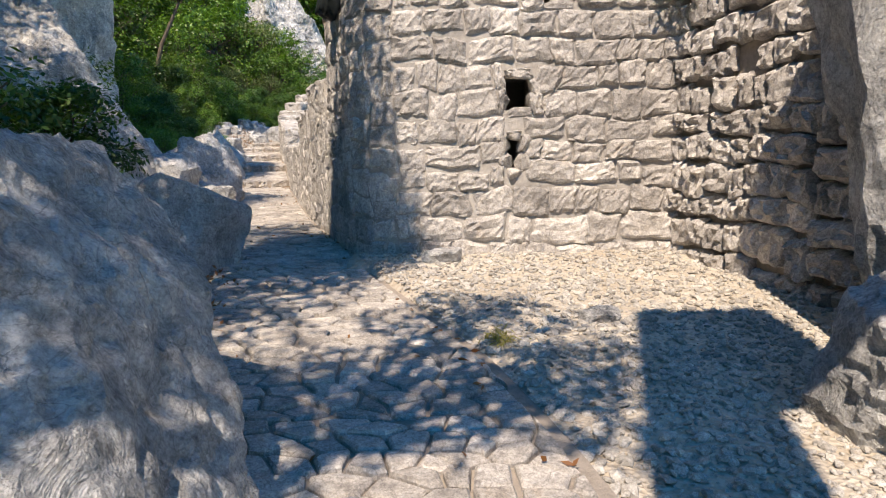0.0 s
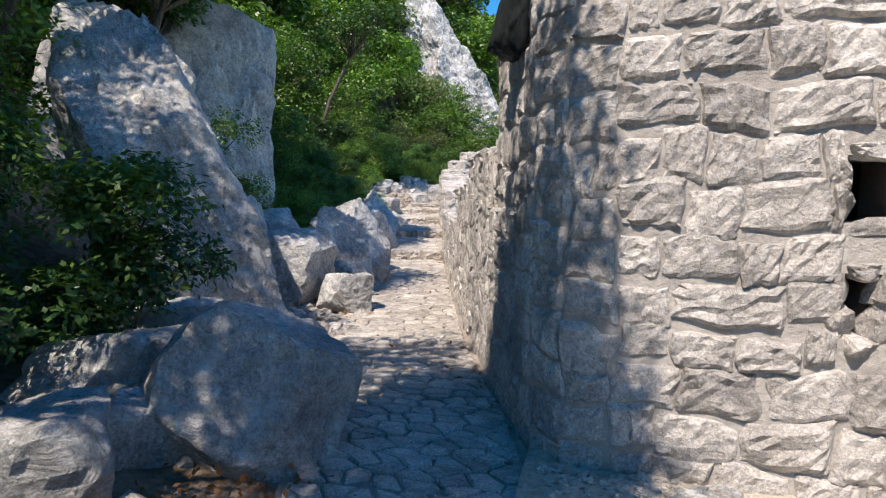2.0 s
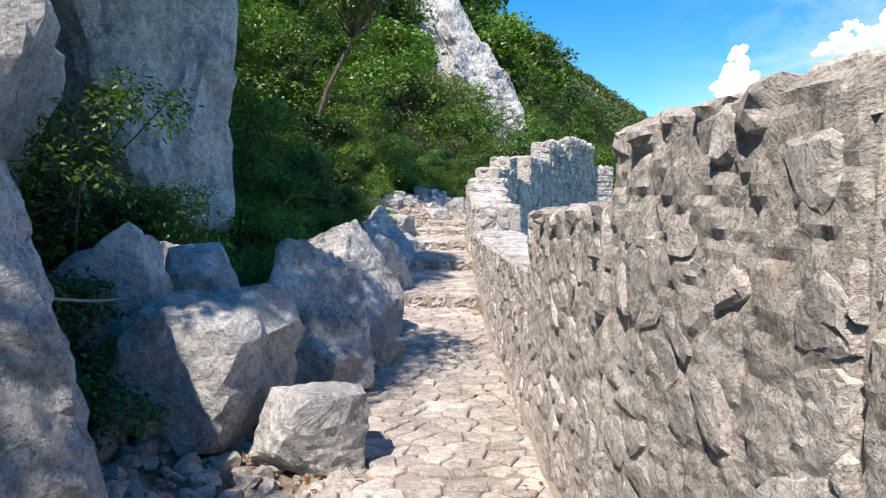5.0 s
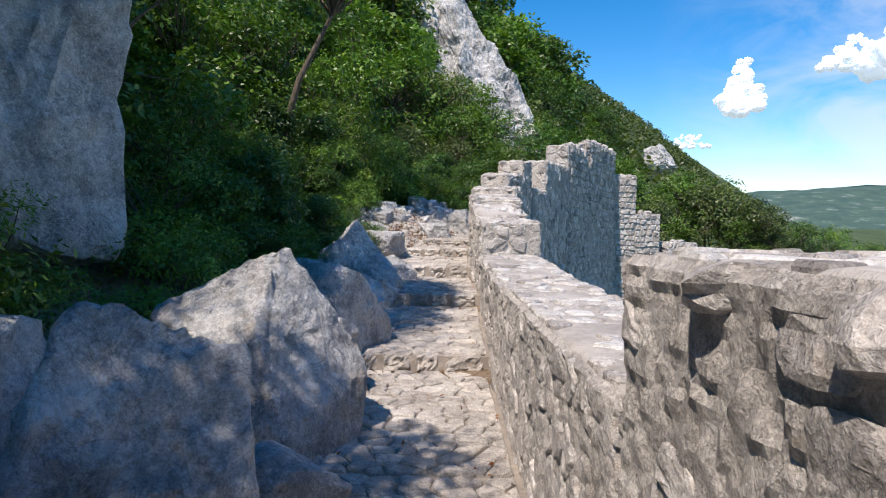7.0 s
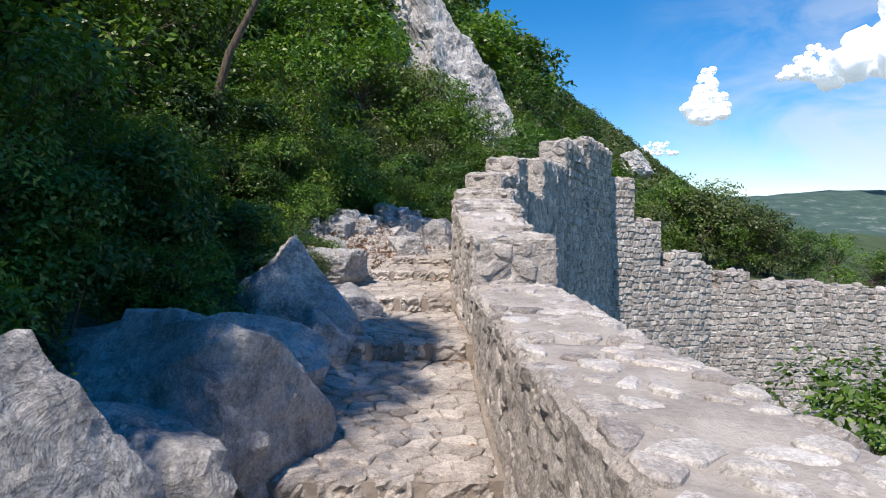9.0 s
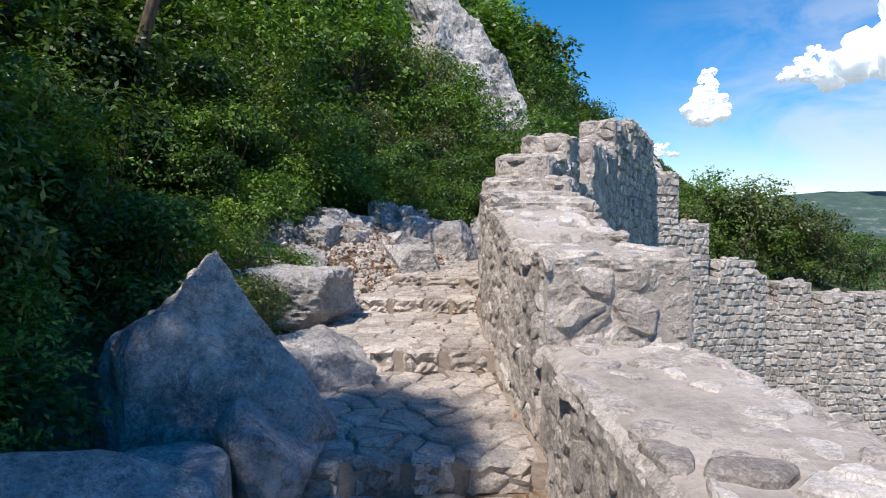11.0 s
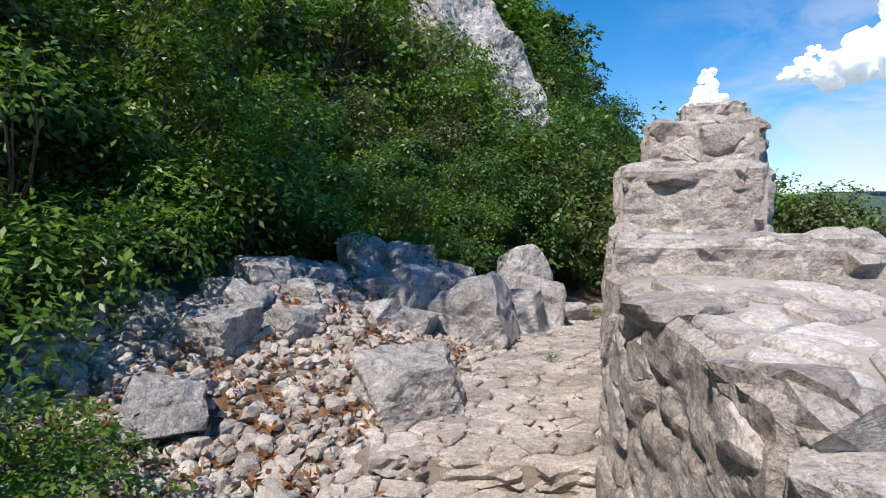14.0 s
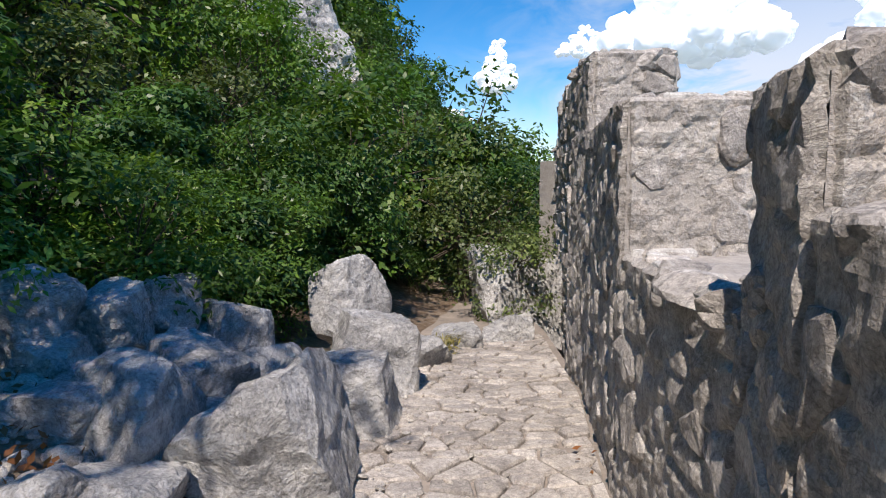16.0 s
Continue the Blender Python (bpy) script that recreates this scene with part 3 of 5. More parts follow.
inner = [(-0.2, 6.5), (-0.2, 6.5), (-0.2, 6.6), (-0.3, 6.8), (-0.45, 7.2)]
for (p, q), (r, s) in zip(zip(CORNER, CORNER[1:]), zip(inner, inner[1:])):
    wall_core(tower, [q, p, r, s] if r != s else [q, p, r], 0, TOP)
wall_core(tower, [(-0.44, 7.19), (2.3, 7.19), (2.3, 7.6), (-0.44, 7.6)], -1.5, TOP)
wall_core(tower, [(2.0, 6.51), (2.3, 6.51), (2.3, 7.18), (2.0, 7.18)], 0, TOP)
wall_core(tower, [(-1.0, 6.51), (2.3, 6.51), (2.3, 7.2), (-1.2, 7.2)], TOP - 0.25, TOP - 0.01)
mas = Masonry(tower, 300)
skip = tuple((c - fa[0] - 0.01, e - fa[0] + 0.01, d - 0.01, g + 0.01) for c, e, d, g in HOLES)
mas.face(fa, fb, 0.3, TOP, (0.20, 0.29), (0.20, 0.44), 0.026, 0.004, skip=skip, waver=0.03)
for p, q in zip(CORNER, CORNER[1:]):
    mas.face(q, p, 0.3, TOP, (0.20, 0.29), (0.18, 0.40), 0.021, 0.004)
# broken stones that ring the openings
rim = random.Random(47)
for x0, x1, z0, z1 in HOLES:
    for cx, cz, along in (((x0 + x1) / 2, z1 + 0.02, True), ((x0 + x1) / 2, z0 - 0.03, True), (x0 - 0.02, z0 + 0.09, False), (x0 - 0.03, z1 - 0.08, False), (x1 + 0.02, z0 + 0.08, False), (x1 + 0.03, z1 - 0.09, False)):
        v, f = rock_points(1.0, rim.randrange(700, 740), 5, 3, 0.09, ((x1 - x0) * 0.62 if along else 0.075, 0.12, 0.055 if along else (z1 - z0) * 0.34))
        m = np.array(pose(cx, 5.93, cz, rim.uniform(-6, 6), rim.uniform(-14, 14), rim.uniform(-8, 8)))
        mesh_object("stone", np.array(v) @ m[:3, :3].T + m[:3, 3], f, WALLSTONE, False, tower)
mas.face((-0.44, 7.2), (-1.32, 7.2), 1.8, TOP, (0.2, 0.28), (0.22, 0.4), 0.022, 0.006)
mas.done()

# wall that closes the forecourt on its right, with dry open joints
side = tagged(empty("wall_yard"), "rough boulder wall with dark open joints", "wall", kind="structure")
wall_core(side, [(2.27, 5.85), (2.63, 4.2), (3.6, 4.2), (3.6, 5.85)], 0, 4.2, BED)
wall_core(side, [(2.68, 4.19), (2.9, 2.2), (3.8, 2.2), (3.8, 4.19)], 0, 4.2, BED)
mas = Masonry(side, 200)
mas.face((2.22, 5.84), (2.58, 4.2), 0.3, 4.2, (0.19, 0.30), (0.17, 0.32), 0.05, 0.010, waver=0.03, skip=((0.42, 0.52, 1.55, 1.85), (0.78, 0.86, 1.85, 2.2), (0.98, 1.06, 1.85, 2.2)))
mas.face((2.58, 4.18), (2.85, 2.2), 0.3, 4.2, (0.2, 0.3), (0.2, 0.4), 0.06, 0.016)
mas.done()

# gate wall behind the start, never in view, shaped to cast the yard's shadow
gate = tagged(empty("wall_gate"), "plain rough stone gate wall behind the start, unseen, shading the yard", "wall", kind="structure")
wall_core(gate, [(0.14, -0.75), (0.60, -0.75), (0.60, -0.15), (0.14, -0.15)], -0.5, 5.2)
# wider top block, added only to broaden the far end of that shadow
wall_core(gate, [(0.14, -0.75), (1.02, -0.75), (1.02, -0.15), (0.14, -0.15)], 5.2, 6.5)
mas = Masonry(gate, 0)
mas.face((0.59, -0.15), (0.16, -0.15), 0, 5.2, (0.25, 0.35), (0.3, 0.6), 0.05)
mas.done()
tagged(gate, kind="structure")

# parapet along the path: stretches of inner line, top heights at each end
THICK = 0.88
STRETCH = [((-1.32, 7.2), (-1.50, 7.75), 1.86, 1.88), ((-1.50, 7.75), (-1.98, 9.05), 2.38, 2.42), ((-1.98, 9.05), (-2.61, 11.12), 2.12, 2.08),
           ((-2.61, 11.12), (-3.86, 15.2), 1.62, 1.60), ((-3.86, 15.2), (-4.60, 17.85), 1.60, 1.67), ((-4.60, 17.85), (-4.86, 18.6), 2.16, 2.22),
           ((-4.86, 18.6), (-5.16, 19.4), 2.25, 2.50), ((-5.16, 19.4), (-5.42, 20.5), 2.55, 2.70), ((-5.42, 20.5), (-5.37, 21.1), 2.80, 2.82),
           ((-5.37, 21.1), (-5.20, 21.95), 3.11, 3.16), ((-5.20, 21.95), (-5.07, 22.35), 3.44, 3.44), ((-5.07, 22.35), (-4.93, 23.55), 2.90, 2.92),
           ((-4.93, 23.55), (-4.58, 25.1), 3.60, 3.62), ((-4.58, 25.1), (-4.50, 25.8), 4.16, 4.16)]


def mortar_top(a, b, za, zb, thick):
    """Uneven mortar top of one stretch, blunt at its edges."""
    av, bv = Vector(a), Vector(b)
    u = (bv - av).normalized()
    o = Vector((u.y, -u.x))
    length = (bv - av).length
    n, cols = max(4, int(length / 0.07)), 13
    v = []
    for j in range(n + 1):
        for i in range(cols):
            w = 0.022 + (thick - 0.03) * (0.5 - 0.5 * math.cos(math.pi * i / (cols - 1)))
            q = length * j / n
            edge = min(w, thick - w, q + 0.02, length - q + 0.02)
            p = av + u * q + o * w
            lump = noise.fractal(Vector((p.x * 3.2, p.y * 3.2, za)), 0.8, 2.1, 4)
            p += o * (0.018 * noise.noise(Vector((p.x * 6, p.y * 6, 2))) * (1 if i in (0, cols - 1) else 0.3))
            v.append((p.x, p.y, za + (zb - za) * q / length - 0.016 + 0.024 * lump + 0.008 * noise.noise(Vector((p.x * 21, p.y * 21, 1))) - 0.06 * (1 - ease(0.0, 0.11, edge)) - (0.06 if i in (0, cols - 1) or j in (0, n) else 0)))
    f = [(j * cols + i, j * cols + i + 1, (j + 1) * cols + i + 1, (j + 1) * cols + i) for j in range(n) for i in range(cols - 1)]
    mesh_object("mortar_top", v, f, MORTAR, True, parapet)


def rough_face(a, b, lo, hi, res=0.03, amp=1.0):
    """Lumpy face of stones half buried in mortar over the plan line a-b, a on the left; lo, hi: heights at a and b."""
    av, bv = Vector(a), Vector(b)
    u = (bv - av).normalized()
    o = Vector((u.y, -u.x))
    length = (bv - av).length
    tall = max(hi[0] - lo[0], hi[1] - lo[1])
    n, m = max(3, int(length / res)), max(3, int(tall / res))
    v = []
    for j in range(m + 1):
        for i in range(n + 1):
            q, w = i / n, j / m
            z = (lo[0] + (hi[0] - lo[0]) * w) * (1 - q) + (lo[1] + (hi[1] - lo[1]) * w) * q
            p = av + u * (length * q)
            s3 = Vector((p.x, p.y, z))
            near = noise.voronoi(Vector((p.x * 4.4, p.y * 4.4, z * 6.6)) + 0.35 * Vector((noise.noise(s3 * 5), noise.noise(s3 * 5 + Vector((9, 2, 4))), noise.noise(s3 * 5 + Vector((3, 8, 1))))))[0]
            stone = ease(0.03, 0.30, near[1] - near[0]) * (0.65 + 0.5 * noise.noise(s3 * 1.9))
            d = amp * (0.022 * stone + 0.014 * noise.fractal(s3 * 3.0, 0.8, 2.1, 3) + 0.010 * noise.noise(s3 * 17) + 0.007 * noise.noise(s3 * 34))
            if i in (0, n) or j == m:
                d -= 0.03
            v.append((p.x + o.x * d, p.y + o.y * d, z))
    f = [(j * (n + 1) + i, j * (n + 1) + i + 1, (j + 1) * (n + 1) + i + 1, (j + 1) * (n + 1) + i) for j in range(m) for i in range(n)]
    mesh_object("mortar_face", v, f, WALLFACE, False, parapet)


COPING = [rock_points(1.0, 900 + s, 5, 3, 0.09) for s in range(10)]
cope = random.Random(71)


def coping(a, b, z, size, share, sink):
    """Blunt rough stones bedded along a top edge from a to b, heights z at each end."""
    av, bv = Vector(a), Vector(b)
    u = (bv - av).normalized()
    o = Vector((u.y, -u.x))
    length, q = (bv - av).length, 0.02
    while q < length - 0.06:
        w = min(cope.uniform(*size), length - q)
        if cope.random() < share:
            h, d = cope.uniform(0.06, 0.10), cope.uniform(0.10, 0.16)
            p = av + u * (q + w / 2) + o * (d * 0.72)
            zz = z[0] + (z[1] - z[0]) * (q + w / 2) / length - h * sink
            m = np.array(pose(p.x, p.y, zz, cope.uniform(-8, 8), cope.uniform(-8, 8), math.degrees(math.atan2(u.y, u.x)) + cope.uniform(-8, 8)))
            v, f = cope.choice(COPING)
            mesh_object("coping_stone", np.array(v) * (w * 0.62, d, h) @ m[:3, :3].T + m[:3, 3], f, WALLSTONE, False, parapet)
        q += w


parapet = tagged(empty("wall_parapet"), "stepped limestone parapet wall along the path with mortared top", "wall", kind="structure")
mas = Masonry(parapet, 300)
for k, (a, b, za, zb) in enumerate(STRETCH):
    thick = THICK if a[1] < 21 else 0.60
    oa, ob_ = offset(a, b, thick)
    ca, cb = offset(a, b, 0.03)
    low = -3.5
    wall_core(parapet, [ca, oa, ob_, cb], low, [za - 0.07, za - 0.07, zb - 0.07, zb - 0.07])
    mortar_top(a, b, za, zb, thick)
    base = path_z(a[1]) - 0.15
    fine = 0.022 if a[1] > 17 else 0.03
    ci, cj = offset(a, b, 0.012)
    rough_face(cj, ci, (base, base), (zb - 0.02, za - 0.02), fine, 0.8)
    mas.rubble(cj, ci, base, (zb - 0.03, za - 0.03), (0.24, 0.15), 0.016, 0.010, keep=0.40)
    prev = STRETCH[k - 1][3] if k else TOP
    nxt = STRETCH[k + 1][2] if k + 1 < len(STRETCH) else 0
    proud = not 9 < a[1] < 17
    coping(a, b, (za, zb), (0.16, 0.34), 0.6 if proud else 0.2, 0.84 if proud else 0.97)
    if za - prev > 0.03:
        ga, gb = offset(ca, oa, 0.004)
        rough_face(ga, gb, (prev - 0.05, prev - 0.05), (za - 0.02, za - 0.02), fine, 1.0)
        coping(oa, ca, (za, za), (0.18, 0.34), 0.7, 0.88)
        if za - prev > 0.15:
            mas.rubble(ga, gb, prev, za - 0.04, (0.26, 0.16), 0.022, 0.012, keep=0.5)
    coping(ob_, oa, (zb, za), (0.18, 0.36), 0.85, 0.95)
    if zb - nxt > 0.1:
        ga, gb = offset(ob_, cb, 0.004)
        rough_face(ga, gb, (nxt - 0.05, nxt - 0.05), (zb - 0.02, zb - 0.02), fine, 1.0)
    mas.rubble(oa, ob_, za - 1.0 if a[1] < 19 else -1.6, (za - 0.08, zb - 0.08), (0.26, 0.17), 0.02, 0.008, joined=True)
mas.done()

# far wall running down the slope
FAR = [((-3.95, 25.15), (-3.66, 26.95), 4.16, 4.16),
       ((-3.66, 26.95), (-3.58, 27.30), 3.90, 3.90),
       ((-3.58, 27.30), (-2.93, 30.50), 4.50, 4.55),
       ((-2.93, 30.50), (-2.99, 30.72), 3.90, 3.90),
       ((-2.99, 30.72), (-2.18, 31.18), 3.73, 3.75),
       ((-2.18, 31.18), (-1.28, 31.70), 2.51, 2.53),
       ((-1.28, 31.70), (-1.08, 31.82), 1.15, 1.15),
       ((-1.08, 31.82), (-0.05, 32.41), 1.54, 1.54),
       ((-0.05, 32.41), (0.40, 32.75), 1.14, 1.14),
       ((0.40, 32.75), (0.61, 32.80), 0.44, 0.44),
       ((0.61, 32.80), (1.60, 33.02), 0.92, 0.93),
       ((1.60, 33.02), (1.76, 33.05), 0.24, 0.24),
       ((1.76, 33.05), (2.74, 33.27), 0.62, 0.64),
       ((2.74, 33.27), (2.90, 33.31), 0.25, 0.26),
       ((2.90, 33.31), (3.88, 33.53), 0.64, 0.65),
       ((3.88, 33.53), (3.97, 33.55), 0.18, 0.18),
       ((3.97, 33.55), (5.28, 33.84), 0.51, 0.52),
       ((5.28, 33.84), (5.41, 33.87), 0.11, 0.11),
       ((5.41, 33.87), (6.67, 34.15), 0.38, 0.40),
       ((6.67, 34.15), (6.83, 34.19), -0.06, -0.05),
       ((6.83, 34.19), (8.39, 34.53), 0.27, 0.30)]
for k in range(6, len(FAR) - 1):
    # open each gap between merlons a little wider
    a, b, za, zb = FAR[k]
    if math.dist(a, b) < 0.4:
        u = (Vector(b) - Vector(a)).normalized() * 0.075
        a, b = tuple(Vector(a) - u), tuple(Vector(b) + u)
        FAR[k - 1] = (FAR[k - 1][0], a, *FAR[k - 1][2:])
        FAR[k] = (a, b, za - 0.05, zb - 0.05)
        FAR[k + 1] = (b, *FAR[k + 1][1:])
far = tagged(empty("wall_far"), "crenellated limestone town wall descending the slope", "wall", kind="structure")
mas = Masonry(far, 0, 0.055, SMALL_BLOCKS)
for k, (a, b, za, zb) in enumerate(FAR):
    oa, ob_ = offset(a, b, -0.8 if k > 3 else -0.35)
    wall_core(far, [a, b, ob_, oa], -6, [za, zb, zb, za])
    mas.face(a, b, -2.6 if k < 9 else -3.6, (za, zb), (0.15, 0.23), (0.16, 0.32), 0.045, 0.02)
    if k < 9:
        mas.face(ob_, oa, 0.8, (zb, za), (0.16, 0.24), (0.2, 0.36), 0.05)
    prev = FAR[k - 1][3] if k else 9
    if za - prev > 0.2:
        mas.face(oa, a, prev, za, (0.16, 0.24), (0.2, 0.36), 0.05)
mas.done()
jag = random.Random(61)
for k, (a, b, za, zb) in enumerate(FAR):
    # broken top course of each merlon
    av, bv = Vector(a), Vector(b)
    u = (bv - av).normalized()
    q = jag.uniform(0.05, 0.2)
    while q < (bv - av).length - (0.1 if k < 5 else 0.3):
        w = jag.uniform(0.16, 0.34)
        if jag.random() < 0.72:
            p = av + u * (q + w / 2) + Vector((-u.y, u.x)) * jag.uniform(0.14, 0.24)
            v, f = rock_points(1.0, 600 + jag.randrange(40), 9, 2, 0.06, (w * 0.55, 0.19, jag.uniform(0.08, 0.17)))
            m = np.array(pose(p.x, p.y, za + (zb - za) * q / (bv - av).length + 0.02, jag.uniform(-8, 8), jag.uniform(-8, 8), math.degrees(math.atan2(u.y, u.x)) + jag.uniform(-12, 12)))
            mesh_object("cap_stone", np.array(v) @ m[:3, :3].T + m[:3, 3], f, WALLSTONE, False, far)
        q += w



# ---- boulders ----
boulder((-1.56, 1.66, 0.62), (0.90, 0.88, 1.12), 3, "large pale limestone boulder in dappled shade", 20, 8, 6, 0.06, (-16, 0), taper=0.24)
boulder((-2.42, 5.68, 0.72), (0.50, 0.44, 0.50), 8, "blocky grey limestone boulder beside the path", 12, 4, 5, 0.04, (6, -8))
boulder((-5.12, 8.05, 2.22), (0.76, 0.85, 1.72), 12, "towering pale limestone boulder leaning over the path", 0, 11, 6, 0.09, taper=0.24, lean=-0.4)
boulder((-4.55, 11.4, 0.86), (0.54, 0.52, 0.82), 15, "rounded grey limestone boulder in shade", 20, 9, 5, taper=0.12)
boulder((-5.12, 13.0, 1.04), (0.60, 0.52, 0.86), 21, "blocky pale limestone boulder with sunlit top", 30, 5, 5, 0.05, taper=0.10)
boulder((-6.5, 17.5, 1.3), (0.60, 0.5, 0.74), 24, "pyramid-shaped blue-grey limestone boulder", 0, 6, 5, taper=0.45)
boulder((-6.3, 18.5, 1.2), (0.4, 0.36, 0.34), 25, "small rounded limestone boulder", 0, 9, 5)
boulder((-7.05, 19.5, 1.60), (0.62, 0.44, 0.34), 26, "pale jagged limestone slab", 10, 8, 5)
boulder((-6.5, 21.85, 1.84), (0.38, 0.42, 0.31), 28, "ridged grey limestone outcrop", 0, 8, 5)
boulder((-8.7, 13.6, 3.4), (1.5, 1.1, 2.2), 31, "high fluted limestone crag among shrubs", 0, 8, 5, 0.08, taper=-0.05)
boulder((-7.7, 9.9, 2.9), (1.1, 0.9, 1.9), 33, "cracked limestone crag behind shrubs", 15, 8, 5, 0.08)
for at, size, seed in (
        ((-3.05, 4.75, 0.62), (0.34, 0.3, 0.3), 41), ((-2.25, 4.3, 0.45), (0.36, 0.26, 0.2), 42), ((-2.85, 4.1, 0.5), (0.3, 0.26, 0.2), 43),
        ((-2.95, 5.3, 0.62), (0.25, 0.25, 0.25), 44), ((-3.5, 5.6, 0.8), (0.42, 0.35, 0.3), 45), ((-3.35, 7.15, 0.62), (0.62, 0.5, 0.26), 46),
        ((-3.0, 6.5, 0.5), (0.34, 0.42, 0.16), 47), ((-4.0, 6.7, 0.8), (0.4, 0.35, 0.3), 48), ((-3.72, 9.75, 0.68), (0.32, 0.26, 0.26), 49),
        ((-4.6, 9.85, 1.0), (0.5, 0.42, 0.48), 50), ((-5.4, 9.9, 1.25), (0.45, 0.42, 0.5), 51), ((-5.3, 10.8, 1.1), (0.4, 0.4, 0.48), 52),
        ((-4.35, 11.2, 0.6), (0.36, 0.34, 0.3), 53), ((-6.1, 11.3, 1.2), (0.5, 0.5, 0.55), 54), ((-4.35, 12.1, 0.55), (0.3, 0.3, 0.25), 55),
        ((-5.85, 15.05, 1.0), (0.78, 0.62, 0.6), 56), ((-6.0, 15.9, 1.0), (0.5, 0.42, 0.4), 57), ((-6.0, 16.4, 1.05), (0.42, 0.4, 0.36), 58),
        ((-5.9, 17.3, 1.05), (0.26, 0.3, 0.3), 59), ((-6.9, 15.6, 1.25), (0.45, 0.35, 0.22), 60), ((-5.55, 14.1, 0.85), (0.52, 0.45, 0.46), 61),
        ((-6.75, 20.0, 1.6), (0.2, 0.2, 0.16), 62), ((-7.5, 20.9, 2.1), (0.22, 0.18, 0.16), 63), ((-7.7, 21.6, 2.3), (0.22, 0.22, 0.17), 64),
        ((-6.9, 23.1, 2.1), (0.19, 0.17, 0.16), 65), ((-7.3, 23.5, 2.35), (0.22, 0.19, 0.14), 66), ((-6.75, 23.8, 2.2), (0.24, 0.20, 0.22), 67),
        ((-6.45, 23.7, 2.0), (0.48, 0.36, 0.36), 68), ((-6.2, 24.5, 2.1), (0.36, 0.34, 0.34), 69), ((-6.75, 24.6, 2.3), (0.22, 0.22, 0.20), 70),
        ((-6.1, 25.4, 2.2), (0.36, 0.4, 0.45), 71), ((-7.2, 24.5, 2.5), (0.20, 0.17, 0.16), 72), ((-5.75, 26.2, 1.95), (0.26, 0.3, 0.2), 73),
        ((-7.6, 24.0, 2.6), (0.19, 0.19, 0.16), 74), ((-5.3, 27.0, 1.75), (0.28, 0.26, 0.2), 75), ((-4.7, 27.3, 1.7), (0.3, 0.25, 0.22), 76),
        ((-7.95, 22.6, 2.6), (0.23, 0.22, 0.18), 77), ((-7.1, 22.9, 2.25), (0.14, 0.14, 0.12), 78), ((-4.1, 29.3, 1.7), (0.9, 0.7, 0.75), 79),
        ((-7.01, 23.55, 2.13), (0.27, 0.24, 0.26), 500), ((-7.74, 24.11, 2.52), (0.24, 0.22, 0.23), 501), ((-7.45, 24.31, 2.46), (0.21, 0.19, 0.19), 502), ((-7.31, 24.76, 2.46), (0.19, 0.17, 0.19), 503),
        ((-6.96, 24.97, 2.26), (0.22, 0.20, 0.22), 504), ((-6.35, 26.17, 2.20), (0.30, 0.27, 0.33), 505), ((-6.96, 23.99, 2.21), (0.25, 0.23, 0.21), 506), ((-6.68, 24.36, 2.11), (0.19, 0.17, 0.19), 507)):
    if at[1] > 19 and seed < 500:
        at = (at[0], at[1], max(ground_z(at[0], at[1]), 1.2) + 0.35 * size[2])
    boulder(at, tuple(1.1 * q for q in size), seed, "grey weathered limestone rock beside the path", seed * 37 % 90, 5, 4)
boulder((0.0, 5.52, 0.50), (0.17, 0.1, 0.1), 80, "small block fallen at the tower foot", 10, 8, 4)
boulder((1.02, 3.85, 0.39), (0.15, 0.1, 0.06), 81, "flat pale slab lying on gravel", 0, 6, 4)
boulder((2.08, 2.2, 0.5), (0.55, 0.6, 0.6), 82, "large rough limestone rock at the wall foot", 10, 8, 5, 0.09)
boulder((2.92, 2.95, 1.9), (0.72, 0.85, 2.3), 83, "upright natural rock face joining the yard wall", 40, 9, 5, 0.12)

# ---- rubble and gravel ----
CHIPS = [rock_points(1.0, 200 + s, 8, 2, 0.08, (1, random.uniform(0.65, 1), random.uniform(0.45, 0.8))) for s in range(12)]
GRIT = [rock_points(1.0, 230 + s, 6, 1, 0.08, (1, random.uniform(0.6, 1), random.uniform(0.4, 0.7))) for s in range(8)]


def scatter(name, label, count, spot, height, sizes, shapes=CHIPS, material=RUBBLE):
    pile = Pile()
    for _ in range(count):
        x, y = spot()
        s = random.uniform(0, 1) ** 2.2 * (sizes[1] - sizes[0]) + sizes[0]
        v, f = random.choice(shapes)
        m = np.array(Euler((random.uniform(-0.5, 0.5), random.uniform(-0.5, 0.5), random.uniform(0, 6.3))).to_matrix())
        pile.add(np.array(v) * s @ m.T + (x, y, height(x, y) + s * 0.25), f)
    return tagged(pile.build(name, material, False), label, "rubble", kind="stuff")


def beside(y0, y1, d0, d1):
    def spot():
        y = random.uniform(y0, y1)
        return left_x(y) - random.uniform(d0, d1), y
    return spot


scatter("rubble", "loose pale limestone rubble on red earth", 4200, beside(20.3, 25.5, -0.1, 1.9), ground_z, (0.014, 0.075), CHIPS, CHIP)
scatter("rubble", "broken pale stones heaped below the shrubs", 800, beside(20.8, 25.4, 0.2, 2.2), ground_z, (0.025, 0.085))
heap = random.Random(31)
